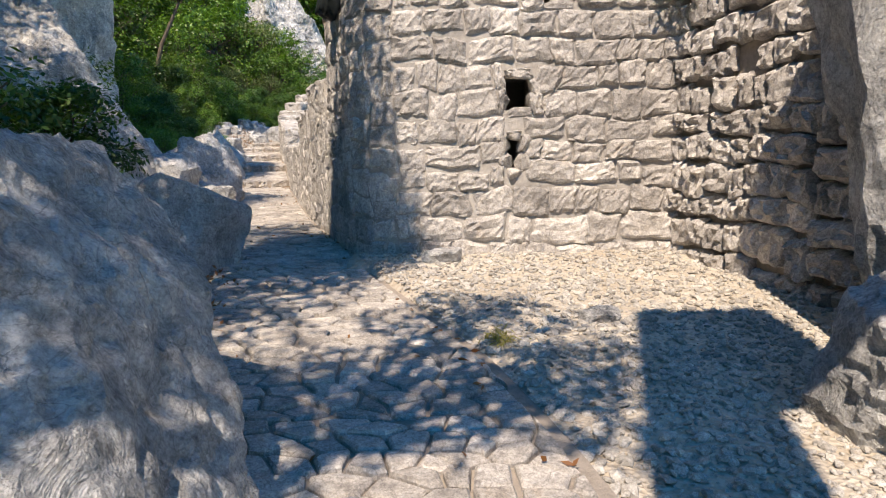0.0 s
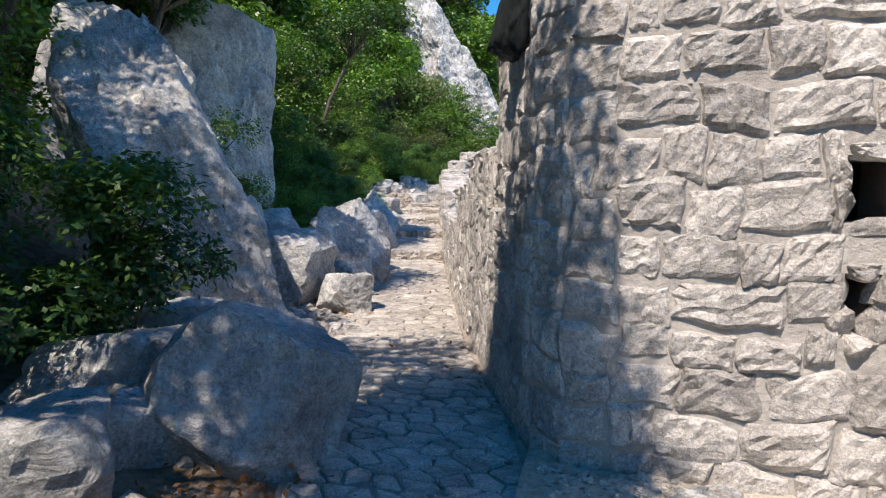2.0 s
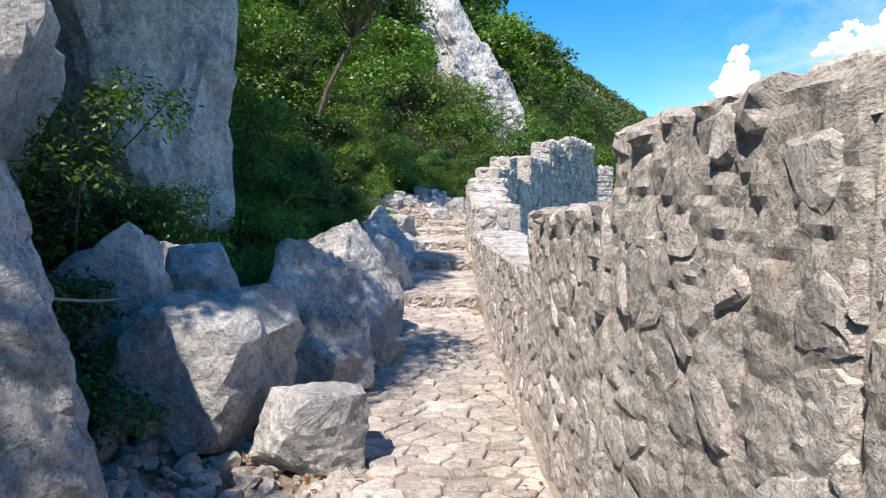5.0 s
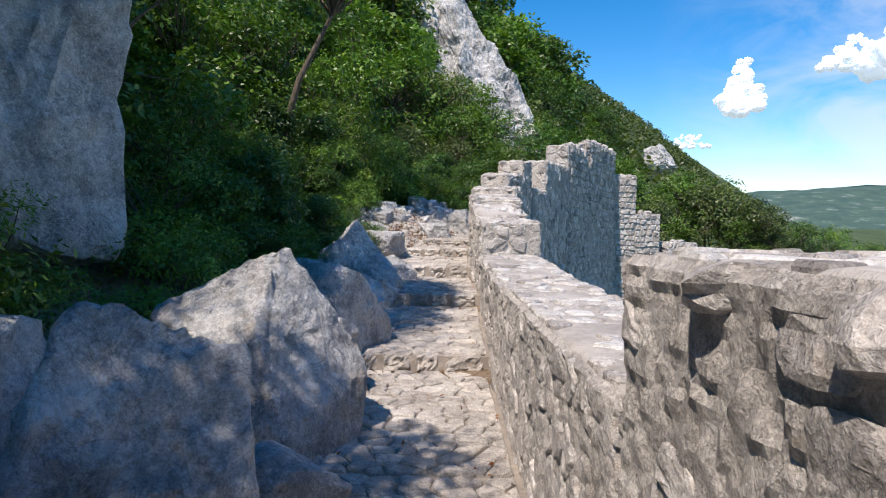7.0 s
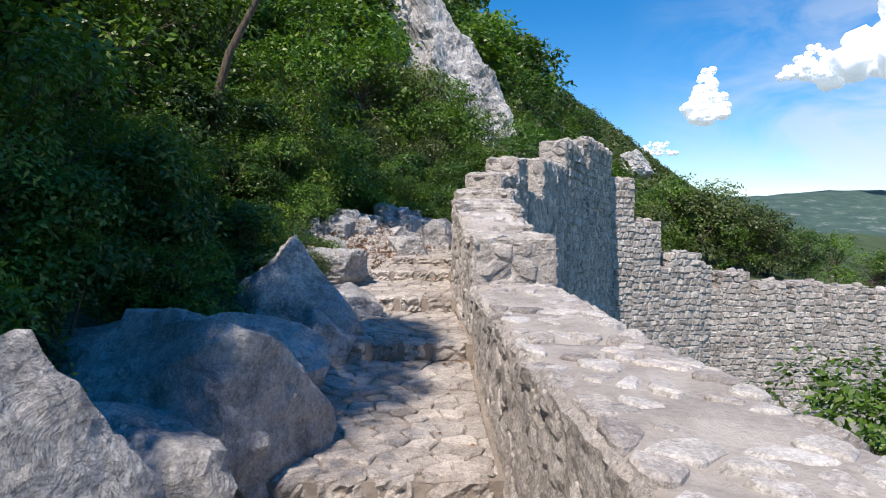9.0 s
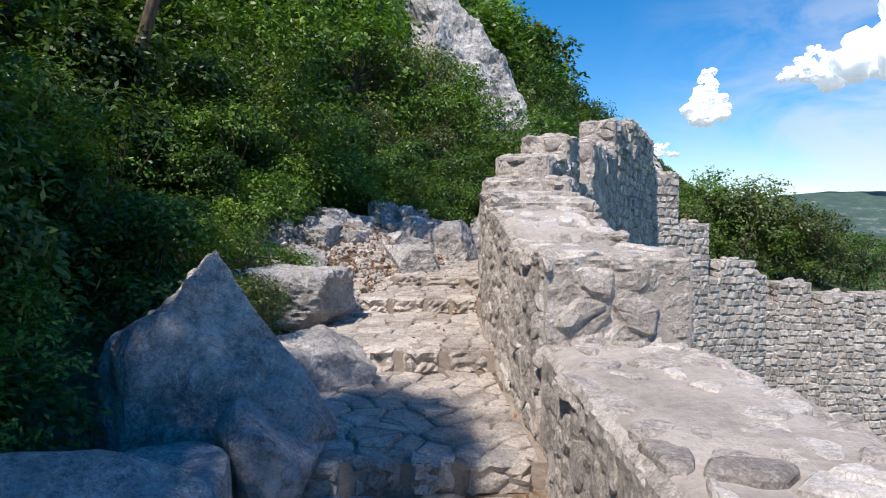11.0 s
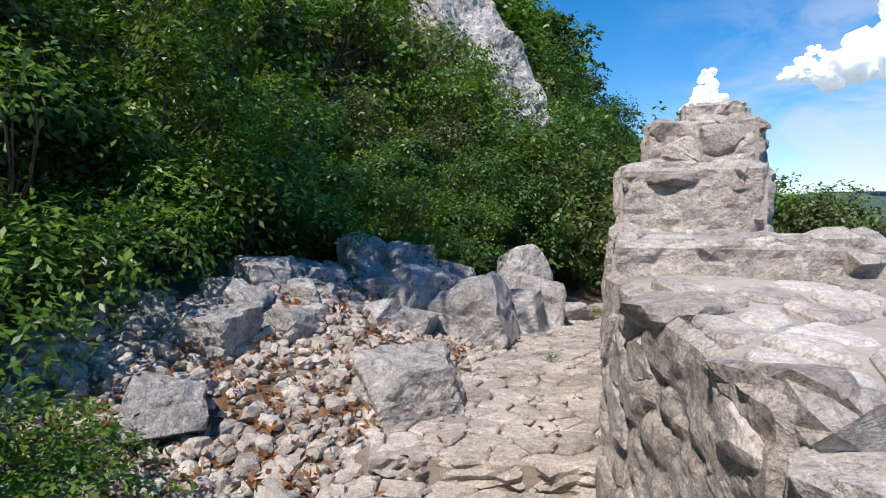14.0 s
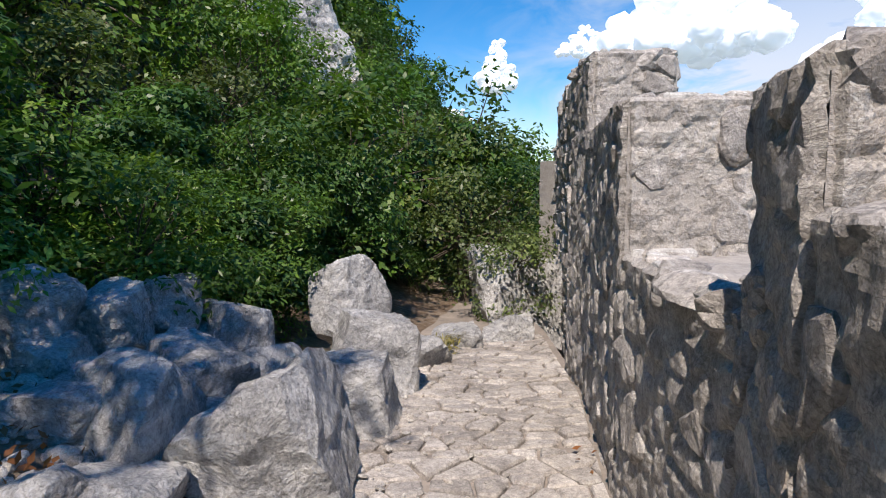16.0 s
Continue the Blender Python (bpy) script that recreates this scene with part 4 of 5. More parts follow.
for k in range(30):
    y = heap.uniform(21.6, 25.8)
    x = left_x(y) - (0.3 if k % 6 == 0 else 1.1) - 1.0 * heap.random()
    q = heap.uniform(0.09, 0.19)
    boulder((x, y, ground_z(x, y) + 0.3 * q), (q, q * heap.uniform(0.6, 0.9), q * heap.uniform(0.55, 0.85)), 800 + k, "angular grey limestone block on the rubble heap", heap.uniform(0, 180), 4, 3, 0.05, (heap.uniform(-20, 20), heap.uniform(-20, 20)))
scatter("rubble", "loose grey limestone rubble beside the path", 800, beside(7.6, 10.6, 0.0, 1.8), ground_z, (0.02, 0.11))
scatter("rubble", "loose stones between boulders and path", 700, beside(2.4, 20.3, -0.12, 1.2), ground_z, (0.02, 0.10))
scatter("rubble", "small stone chips strewn over the path edge", 700, beside(18.8, 26.0, -0.75, 0.1), lambda x, y: path_z(y), (0.008, 0.035), GRIT, CHIP)


def yard_spot():
    y = random.uniform(1.4, 5.8)
    return max(wall_x(y) + random.gauss(0.02, 0.04), random.uniform(wall_x(y), 2.8)), y


scatter("gravel", "loose pale gravel chips on the forecourt", 9500, yard_spot, yard_z, (0.008, 0.040), GRIT, CHIP)


# ---- paving and capping pieces ----
paving_pile, made = Pile(), 0
for y0, y1, _, _ in TREADS:
    seg = [(max(y0, 1.0), min(y1, 15.25))] if y0 < 15 else [(y0, min(y1, 27.5))]
    for a, b in seg:
        fine = a < 15
        step = 1.5
        s = a
        while s < b - 0.05:
            e = b if b - s < 2.2 else s + step
            wide = max(wall_x(s) - left_x(s), wall_x(e) - left_x(e)) + 0.05
            size = (0.17, 0.135) if fine else (0.20, 0.14)

            def place(u, w):
                xw = wall_x(w)
                x = xw + u * (wall_x(w) - left_x(w) + 0.1) - 0.02
                return x, w + skew(w) * (x - xw), path_z(min(max(w, y0 + 0.001), y1 - 0.001)) - 0.012

            for poly in cells(-1.0, 0.0, s, e, size[0] / wide, size[1], 0.47):
                # polygons live in share-of-width by metres: keep joints true by scaling u
                scaled = [(u * wide, w) for u, w in poly]
                v, f = slab(scaled, lambda u, w: place(u / wide, w), 0.011, random.uniform(0.010, 0.026))
                if made < 300 and 1.9 < (s + e) / 2 < 9:
                    ob = mesh_object("paving_stone", v, f, PAVING, False, path)
                    made += 1
                else:
                    paving_pile.add(v, f)
            s = e
tagged(paving_pile.build("paving", PAVINGS, False, path), "many more irregular worn paving stones", kind="stuff")

for y0, y1, z0, _ in TREADS[1:6]:
    # riser blocks under the nose of each step
    xw, xl = wall_x(y0), left_x(y0)
    x = xw - 0.02
    zb = path_z(y0 - 0.01)
    while x > xl:
        w = random.uniform(0.22, 0.46)
        xa = max(x - w, xl - 0.1)
        v, f = random.choice(BLOCKS)
        m = pose((x + xa) / 2, y0 + 0.02 + skew(y0) * ((x + xa) / 2 - xw), (zb + z0) / 2 - 0.01, 0, 0, math.degrees(math.atan(skew(y0)))) @ Matrix.Diagonal((x - xa - 0.012, 0.05, z0 - zb + 0.02, 1))
        mm = np.array(m)
        mesh_object("riser_stone", np.array(v) @ mm[:3, :3].T + mm[:3, 3], f, PAVING, False, path)
        x = xa

cap_pile, made = Pile(), 0
for a, b, za, zb in STRETCH:
    av, bv = Vector(a), Vector(b)
    u = (bv - av).normalized()
    o = Vector((u.y, -u.x))
    length = (bv - av).length

    def place(q, w):
        p = av + u * q + o * w
        return p.x, p.y, za + (zb - za) * q / length - 0.02

    for poly in cells(0.0, length, 0.03, (THICK if a[1] < 21 else 0.60) - 0.04, 0.21, 0.125, 0.49):
        poly = rounded(poly, 0.2)
        if random.random() < 0.62:
            v, f = slab(poly, place, random.uniform(0.008, 0.03), random.uniform(0.012, 0.026), 0.04)
            pale = random.random() < 0.42
            if made < 280 and a[1] > 9:
                mesh_object("cap_stone", v, f, PALE if pale else WALLSTONE, False, parapet)
                made += 1
            else:
                cap_pile.add(v, f)
tagged(cap_pile.build("capping", PALE, False, parapet), "more flat capping stones bedded in mortar", kind="stuff")


# ---- plants ----
def leaves(points, outward, length, width, rng, droop=0.25):
    """One folded leaf at each point, its blade facing outward and up, its tip hanging."""
    n = len(points)
    nr = rng.normal(size=(n, 3)) * 0.42 + outward * 0.85 + (0, 0, 0.55)
    nr /= np.linalg.norm(nr, axis=1)[:, None]
    d = rng.normal(size=(n, 3)) + outward * 0.5 + (0, 0, -droop)
    d -= nr * (np.sum(d * nr, axis=1)[:, None] - 0.15)
    d /= np.linalg.norm(d, axis=1)[:, None]
    s = np.cross(d, nr)
    s /= np.linalg.norm(s, axis=1)[:, None] + 1e-9
    ln = length * rng.uniform(0.65, 1.25, (n, 1))
    wd = width * rng.uniform(0.7, 1.25, (n, 1))
    mid = points + d * ln * 0.45
    v = np.stack([points, mid + s * wd * 0.5 + nr * wd * 0.12, points + d * ln, mid - s * wd * 0.5 + nr * wd * 0.12], 1).reshape(-1, 3)
    f = np.arange(4 * n).reshape(n, 4)
    return v, f


def leaf_mesh(name, v, f, material):
    me = bpy.data.meshes.new(name)
    n = len(f)
    me.vertices.add(len(v))
    me.vertices.foreach_set("co", v.astype(np.float32).ravel())
    me.loops.add(4 * n)
    me.loops.foreach_set("vertex_index", f.astype(np.int32).ravel())
    me.polygons.add(n)
    me.polygons.foreach_set("loop_start", np.arange(0, 4 * n, 4, dtype=np.int32))
    me.update(calc_edges=True)
    me.materials.append(material)
    return me


def limb(verts, faces, a, b, ra, rb, bend=0.1, rnd=random):
    """Tapered branch from a to b, added to verts and faces."""
    a, b = Vector(a), Vector(b)
    k, rings = 6, 4
    ax = (b - a).normalized()
    s = ax.orthogonal().normalized()
    t = ax.cross(s)
    off = Vector((rnd.uniform(-1, 1), rnd.uniform(-1, 1), rnd.uniform(-0.3, 0.3))) * bend * (b - a).length
    base = len(verts)
    for r in range(rings):
        q = r / (rings - 1)
        c = a.lerp(b, q) + off * math.sin(q * math.pi)
        rad = ra + (rb - ra) * q
        for i in range(k):
            w = i / k * math.tau
            verts.append(tuple(c + (s * math.cos(w) + t * math.sin(w)) * rad))
    for r in range(rings - 1):
        for i in range(k):
            p, q = base + r * k + i, base + r * k + (i + 1) % k
            faces.append((p, q, q + k, p + k))


def plant(name, label, lumps, count, leaf, material, seed, stems, category="shrub", clump=0.16, per=26):
    """A woody plant. lumps: (x, y, z, rx, ry, rz) masses of foliage; stems: (foot, head, radius)."""
    rng, rnd = np.random.default_rng(seed), random.Random(seed)
    thing = empty(name)
    vs, fs = [], []
    for foot, head, rad in stems:
        limb(vs, fs, foot, head, rad, rad * 0.45, 0.08, rnd)
    vol = np.array([l[3] * l[4] * l[5] for l in lumps]) ** 0.67
    share = (vol / vol.sum() * count).astype(int)
    pts, outs = [], []
    for l, n in zip(lumps, share):
        c, r = np.array(l[:3]), np.array(l[3:])
        k = max(1, n // per)
        d = rng.normal(size=(k, 3))
        d /= np.linalg.norm(d, axis=1)[:, None]
        d[:, 2] = np.where(d[:, 2] < -0.35, -d[:, 2], d[:, 2])
        rad = rng.uniform(0.62, 1.08, (k, 1))
        heart = c + d * r * rad
        # each spray is a small dome of leaves, dark inside
        big = np.repeat(d, per, 0)
        q = rng.normal(size=(k * per, 3)) + big * 0.8 + (0, 0, 0.3)
        q /= np.linalg.norm(q, axis=1)[:, None]
        size = np.repeat(rng.uniform(0.7, 1.5, (k, 1)), per, 0)
        pts.append(np.repeat(heart, per, 0) + q * clump * size * rng.uniform(0.55, 1.35, (k * per, 1)) * np.array((1.1, 1.1, 0.8)))
        q = q * 0.7 + big * 0.6
        outs.append(q / np.linalg.norm(q, axis=1)[:, None])
        for h in heart[:: max(1, k // 2)]:
            limb(vs, fs, stems[0][1], tuple(h), stems[0][2] * 0.35, 0.006, 0.12, rnd)
    v, f = leaves(np.concatenate(pts), np.concatenate(outs), leaf[0], leaf[1], rng)
    crown = new("crown", leaf_mesh("crown", v, f, material))
    crown.parent = thing
    mesh_object("trunk", vs, fs, BARK, True, thing)
    return tagged(thing, label, category)


def lumps_for(seed, radius, height, n, lift=0.0):
    rnd = random.Random(seed)
    out = []
    for _ in range(n):
        a, q = rnd.uniform(0, math.tau), rnd.uniform(0, 1) ** 0.6
        z = lift + rnd.uniform(0.10, 0.95) * (height - lift)
        spread_ = radius * (1.05 - 0.55 * (z - lift) / max(0.1, height - lift))
        r = rnd.uniform(0.32, 0.55) * radius
        out.append((math.cos(a) * q * spread_, math.sin(a) * q * spread_, z, r, r, r * 0.8))
    return out


NEAR, MID = [], []
for s, (mat, word, leaf) in enumerate(((LEAF_DEEP, "deep green", (0.085, 0.040)), (LEAF_FRESH, "fresh green", (0.085, 0.034)), (LEAF_DEEP, "dark glossy", (0.10, 0.046)), (LEAF_OLIVE, "olive green", (0.075, 0.034)))):
    NEAR.append(plant("shrub", word + " evergreen shrub on the rocky bank", lumps_for(300 + s, 1.0, 2.1, 13), 8800, leaf, mat, 300 + s,
                      [((0, 0, -0.3), (0.1, 0.05, 0.9), 0.04), ((0.12, -0.1, -0.3), (0.5, -0.2, 1.0), 0.03), ((-0.1, 0.1, -0.3), (-0.4, 0.3, 1.1), 0.03)]))
for s, (mat, word) in enumerate(((LEAF_DEEP, "deep green"), (LEAF_FRESH, "fresh green"), (LEAF_OLIVE, "olive green"))):
    MID.append(plant("tree", word + " bushy evergreen tree on the hillside", lumps_for(340 + s, 1.5, 3.4, 17, 0.2), 3500, (0.15, 0.075), mat, 340 + s,
                     [((0, 0, -0.5), (0.1, 0.1, 1.6), 0.09), ((0.1, 0, -0.4), (0.7, 0.3, 1.8), 0.06)], "tree", 0.24, 18))
FAR_TREES = []
for s, (mat, word) in enumerate(((LEAF_DEEP, "deep green"), (LEAF_FRESH, "fresh green"), (LEAF_OLIVE, "olive green"))):
    FAR_TREES.append(plant("tree", word + " bushy evergreen tree high on the hillside", lumps_for(360 + s, 1.5, 3.4, 15, 0.2), 1800, (0.24, 0.13), mat, 360 + s,
                           [((0, 0, -0.5), (0.1, 0.1, 1.6), 0.09)], "tree", 0.26, 12))
for ob in NEAR + MID + FAR_TREES:
    ob["group"] = "shrubs on the hillside"

CLEAR = [(-1.6, 2.0, 1.3), (-2.3, 5.4, 1.2), (-5.0, 7.75, 1.5), (-5.05, 11.75, 1.4), (-4.85, 12.85, 1.4), (-6.4, 17.5, 0.9), (-6.3, 18.5, 0.8),
         (-6.2, 14.5, 0.8), (-7.0, 19.15, 0.7), (-7.3, 21.6, 1.1), (-7.4, 22.8, 1.4), (-7.2, 24.0, 1.25), (-6.3, 25.4, 0.8), (-8.6, 13.0, 1.7), (-7.0, 9.0, 1.7), (-5.3, 10.4, 1.1), (-3.4, 7.1, 0.9), (-7.7, 39.2, 1.4), (-8.8, 39.4, 1.6), (-10.2, 39.2, 1.7), (-11.6, 39.4, 1.8), (-12.9, 40.0, 1.8), (-2.8, 4.5, 1.15)]


def set_plants():
    rnd = random.Random(77)
    first = {id(o): True for o in NEAR + MID + FAR_TREES}

    def put(ob, m):
        if first[id(ob)]:
            first[id(ob)] = False
            ob.matrix_basis = m
        else:
            copy_thing(ob, m)

    for row, (d, gap, kinds, size) in enumerate(((1.75, 0.95, NEAR, 0.85), (3.0, 1.05, NEAR, 1.15), (4.6, 1.3, MID, 0.95), (6.6, 1.6, MID, 1.1), (9.0, 2.0, FAR_TREES, 1.2), (12.0, 2.4, FAR_TREES, 1.3), (16.0, 3.0, FAR_TREES, 1.45))):
        y = 1.0 + 0.3 * row if row < 2 else -3.0
        while y < (33 if row < 2 else 60):
            yy = y + rnd.uniform(-0.35, 0.35) * gap
            left = left_x(yy) if yy < 27 else -5.5 + (yy - 27) * 0.25
            x = left - d + rnd.uniform(-0.45, 0.45) * min(gap, 1.2)
            s = size * rnd.uniform(0.75, 1.25)
            if all(math.hypot(x - cx, yy - cy) > r for cx, cy, r in CLEAR):
                tone = noise.noise(Vector((x * 0.35, yy * 0.35, 9)))
                ob = kinds[min(len(kinds) - 1, int((tone + 1) * 0.5 * len(kinds) + rnd.uniform(-0.6, 0.6))) % len(kinds)]
                put(ob, pose(x, yy, ground_z(x, yy) - 0.05, 0, 0, rnd.uniform(0, 360)) @ Matrix.Diagonal((s, s, s * rnd.uniform(0.9, 1.15), 1)))
            y += gap
    for x, y, s, k in ((0.3, 38.8, 1.15, 1), (1.5, 38.4, 1.35, 2), (2.8, 38.2, 1.1, 2), (3.8, 39.6, 0.75, 1), (1.0, 39.3, 1.25, 2), (2.2, 39.0, 1.25, 2), (3.2, 39.2, 1.0, 2), (-0.6, 39.4, 0.95, 1), (0.0, 38.5, 0.85, 1), (2.2, 37.8, 0.7, 1), (5.0, 38.6, 0.7, 0), (7.0, 38.0, 0.65, 1), (9.2, 38.6, 0.65, 0), (5.5, 42.5, 0.95, 2), (-2.5, 38.5, 0.95, 0), (-3.6, 33.5, 1.0, 1), (-1.5, 36.0, 0.9, 2), (12.0, 39.0, 1.1, 0), (-4.7, 30.8, 0.9, 2), (-4.9, 33.5, 1.1, 1), (-4.4, 28.9, 0.55, 2), (-3.9, 32.4, 0.8, 0), (-3.4, 35.0, 1.0, 1), (3.6, 38.6, 0.75, 2), (6.5, 40.0, 0.8, 1), (8.5, 41.0, 0.85, 2), (11.0, 41.0, 0.9, 0), (14.0, 42.0, 1.0, 1), (17.0, 43.0, 1.1, 2), (20.0, 44.0, 1.1, 0), (-4.6, 34.6, 1.45, 2), (-5.6, 33.4, 1.3, 0), (-6.4, 31.6, 1.25, 2), (-3.5, 35.4, 1.2, 1), (-6.9, 28.6, 0.9, 1), (-5.2, 36.5, 1.4, 2), (-0.1, 20.9, 1.1, 1), (1.2, 21.3, 1.22, 1), (2.9, 21.6, 1.25, 1), (-9.0, 38.9, 0.5, 2), (-10.4, 38.0, 0.55, 0), (-7.6, 39.2, 0.45, 1), (-9.7, 38.6, 0.4, 1), (-11.6, 38.9, 0.6, 2)):
        put(MID[k], pose(x, y, ground_z(x, y) - 0.1, 0, 0, rnd.uniform(0, 360)) @ Matrix.Diagonal((s, s, s, 1)))
    for x, y, s in ((-8.6, 21.0, 1.0), (-8.9, 22.5, 1.05), (-8.6, 23.9, 1.0), (-7.7, 25.2, 0.9), (-7.2, 26.5, 0.9), (-4.7, 4.9, 0.8), (-5.7, 5.7, 1.2), (-4.1, 3.6, 0.7), (-6.75, 18.35, 0.36), (-7.6, 19.9, 0.7), (-7.3, 16.8, 0.8), (-7.35, 18.3, 0.75), (-6.7, 11.5, 0.75), (-7.0, 12.4, 0.8), (-6.3, 10.4, 0.6)):
        put(NEAR[1 if y > 19 else int(y * 3) % 4], pose(x, y, ground_z(x, y) - 0.1, 0, 0, rnd.uniform(0, 360)) @ Matrix.Diagonal((s, s, s, 1)))


set_plants()

# leaning trees, mostly unseen, added to dapple the path and darken the bank
SHADE = [((-2.4, -1.4), (-0.85, 0.0, 5.0), 1.0, 2300), ((-3.6, 0.2), (-2.5, 1.0, 5.4), 1.0, 2600), ((-3.6, 2.8), (-2.0, 3.2, 5.5), 0.8, 7800), ((-3.9, 2.2), (-2.25, 2.4, 5.5), 0.7, 6400), ((-7.2, 6.0), (-6.35, 6.5, 6.3), 1.1, 7500), ((-7.0, 3.6), (-5.9, 4.6, 6.0), 1.0, 5000),
         ((-7.8, 10.4), (-7.3, 11.0, 5.8), 1.0, 3400), ((-9.6, 12.0), (-8.7, 12.1, 5.4), 1.4, 7000), ((-10.0, 9.5), (-8.8, 9.8, 7.2), 2.0, 11000), ((-10.0, 11.5), (-8.3, 12.0, 6.9), 1.9, 14000), ((-8.6, 9.6), (-7.9, 10.5, 6.8), 1.2, 7000), ((-10.2, 8.2), (-9.3, 8.9, 9.6), 2.6, 20000), ((-12.6, 12.2), (-11.5, 12.5, 9.2), 2.6, 20000), ((-10.5, 11.3), (-8.8, 11.6, 9.3), 2.2, 24000), ((-9.6, 3.0), (-7.6, 4.4, 7.6), 2.0, 12000), ((-7.2, 7.4), (-5.6, 8.0, 6.7), 0.9, 2600), ((-9.6, 20.4), (-8.2, 20.7, 7.3), 0.8, 3000), ((-5.4, 1.6), (-3.5, 2.3, 5.7), 0.9, 2600), ((-5.6, 3.4), (-3.8, 4.1, 5.6), 0.8, 1800), ((-3.4, -2.0), (-2.3, -1.1, 5.3), 0.7, 1700)]
for k, ((fx, fy), (cx, cy, cz), r, n) in enumerate(SHADE):
    rnd = random.Random(400 + k)
    gz = ground_z(fx, fy)
    lumps = []
    for _ in range(11 if r < 1.8 else 26 if r < 2.3 else 46):
        a, q = rnd.uniform(0, math.tau), math.sqrt(rnd.random())
        lumps.append((cx - fx + math.cos(a) * q * r, cy - fy + math.sin(a) * q * r, cz - gz + rnd.uniform(-0.4, 0.4), 0.45 if r < 2.3 else 0.8, 0.45 if r < 2.3 else 0.8, 0.35))
    t = plant("tree", "tall leaning evergreen tree added to shade path and bank", lumps, n, (0.12, 0.055), LEAF_DEEP, 400 + k, [((0, 0, -0.3), ((cx - fx) * 0.8, (cy - fy) * 0.8, cz - gz - 1.0), 0.10)], "tree", 0.15, 8)
    t.location = (fx, fy, gz)

CRAGS = (((-7.45, 40.2, 7.1), (0.8, 0.8, 0.6), 110), ((-8.05, 40.8, 8.2), (0.95, 0.9, 0.8), 111), ((-8.8, 40.6, 9.2), (1.0, 1.0, 1.0), 112), ((-9.3, 39.6, 8.8), (0.9, 0.8, 0.9), 113),
         ((-9.8, 40.8, 10.8), (1.2, 1.0, 1.2), 114), ((-10.9, 41.2, 12.4), (1.3, 1.1, 1.5), 115), ((-10.4, 39.2, 9.8), (0.9, 0.8, 1.0), 116), ((-12.2, 41.5, 14.0), (1.5, 1.2, 1.8), 117), ((-8.4, 39.4, 7.0), (0.7, 0.6, 0.6), 118), ((1.5, 90.0, 11.0), (1.6, 2.0, 1.0), 98))

# distant scrub on the upper hillside, one sheet of foliage
rng = np.random.default_rng(5)
pts, outs = [], []
for _ in range(2800):
    y = 50 + rng.random() ** 1.5 * 230
    d = 4 + rng.random() * 150
    x = -5.5 + (y - 27) * 0.25 - d
    r = rng.uniform(0.9, 2.0)
    if any(math.hypot(x - at[0], y + 1.2 - at[1]) < size[0] + 1.3 for at, size, _ in CRAGS):
        continue
    c = np.array((x, y, ground_z(x, y) + r * 0.5))
    q = rng.normal(size=(26, 3))
    q /= np.linalg.norm(q, axis=1)[:, None]
    q[:, 2] = np.abs(q[:, 2])
    pts.append(c + q * r * rng.uniform(0.75, 1.1, (26, 1)))
    outs.append(q)
v, f = leaves(np.concatenate(pts), np.concatenate(outs), 0.85, 0.6, rng)
tagged(new("far_scrub", leaf_mesh("far_scrub", v, f, LEAF_OLIVE)), "dense evergreen scrub covering the far hillside", "scrub", kind="stuff")

# crags high on the hill
for at, size, seed in CRAGS:
    foot, head = max(ground_z(at[0], at[1]) - 1.0, at[2] - 2.6 * size[2]), at[2] + size[2]
    boulder((at[0], at[1], (foot + head) / 2), (size[0], size[1], (head - foot) / 2), seed, "pale limestone crag on the hillside", seed * 31 % 60, 7, 5, 0.16, name="crag", material=CLIFF, taper=0.22, lean=-0.25)


# ---- distance and sky ----
def hill_mat():
    n = Nodes("far_hill_hazed")
    a, b = n.noise(0.02, 8, 0.7), n.noise(0.004, 4, 0.6, n.squash(1, 1, 4))
    base = n.ramp(a, (0.40, (0.025, 0.055, 0.035)), (0.58, (0.055, 0.095, 0.055)), (0.66, (0.22, 0.24, 0.22)))
    base = n.mix(n.grey(b, 0.45, 0.7), base, (0.03, 0.065, 0.04))
    band = n.grey(n.noise(0.0035, 6, 0.65, n.squash(1, 1, 9)), 0.56, 0.62)
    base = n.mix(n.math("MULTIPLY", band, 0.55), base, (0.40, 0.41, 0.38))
    # distance haze is painted in: a little pale blue over the whole colour
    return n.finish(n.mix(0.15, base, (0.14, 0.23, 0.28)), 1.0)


def far_ridge(x, y):
    top = 45 + 118 * math.exp(-((x - 950) / 900) ** 2) + 60 * math.exp(-((x - 2600) / 700) ** 2)
    q = ease(1500, 2700, y)
    return -66 + (top + 66) * q * (1 - 0.5 * ease(2700, 3600, y)) + 14 * noise.fractal(Vector((x, y, 0)) * 0.004, 1.0, 2.0, 5)


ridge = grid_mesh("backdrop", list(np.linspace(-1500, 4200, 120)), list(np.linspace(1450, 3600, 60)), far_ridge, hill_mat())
tagged(ridge, "green karst hills across the bay, haze painted into their colour", "hills", kind="structure")

wn_ = Nodes("sea_water")
wn_.finish((0.03, 0.10, 0.12), 0.12, (wn_.noise(0.15, 4, 0.6), 0.2, 0.4))
water = tagged(mesh_object("water", [(-3000, 150, -62), (5000, 150, -62), (5000, 2600, -62), (-3000, 2600, -62)], [(0, 1, 2, 3)], wn_.mat), "calm blue-green bay below the hills", "water", kind="structure")


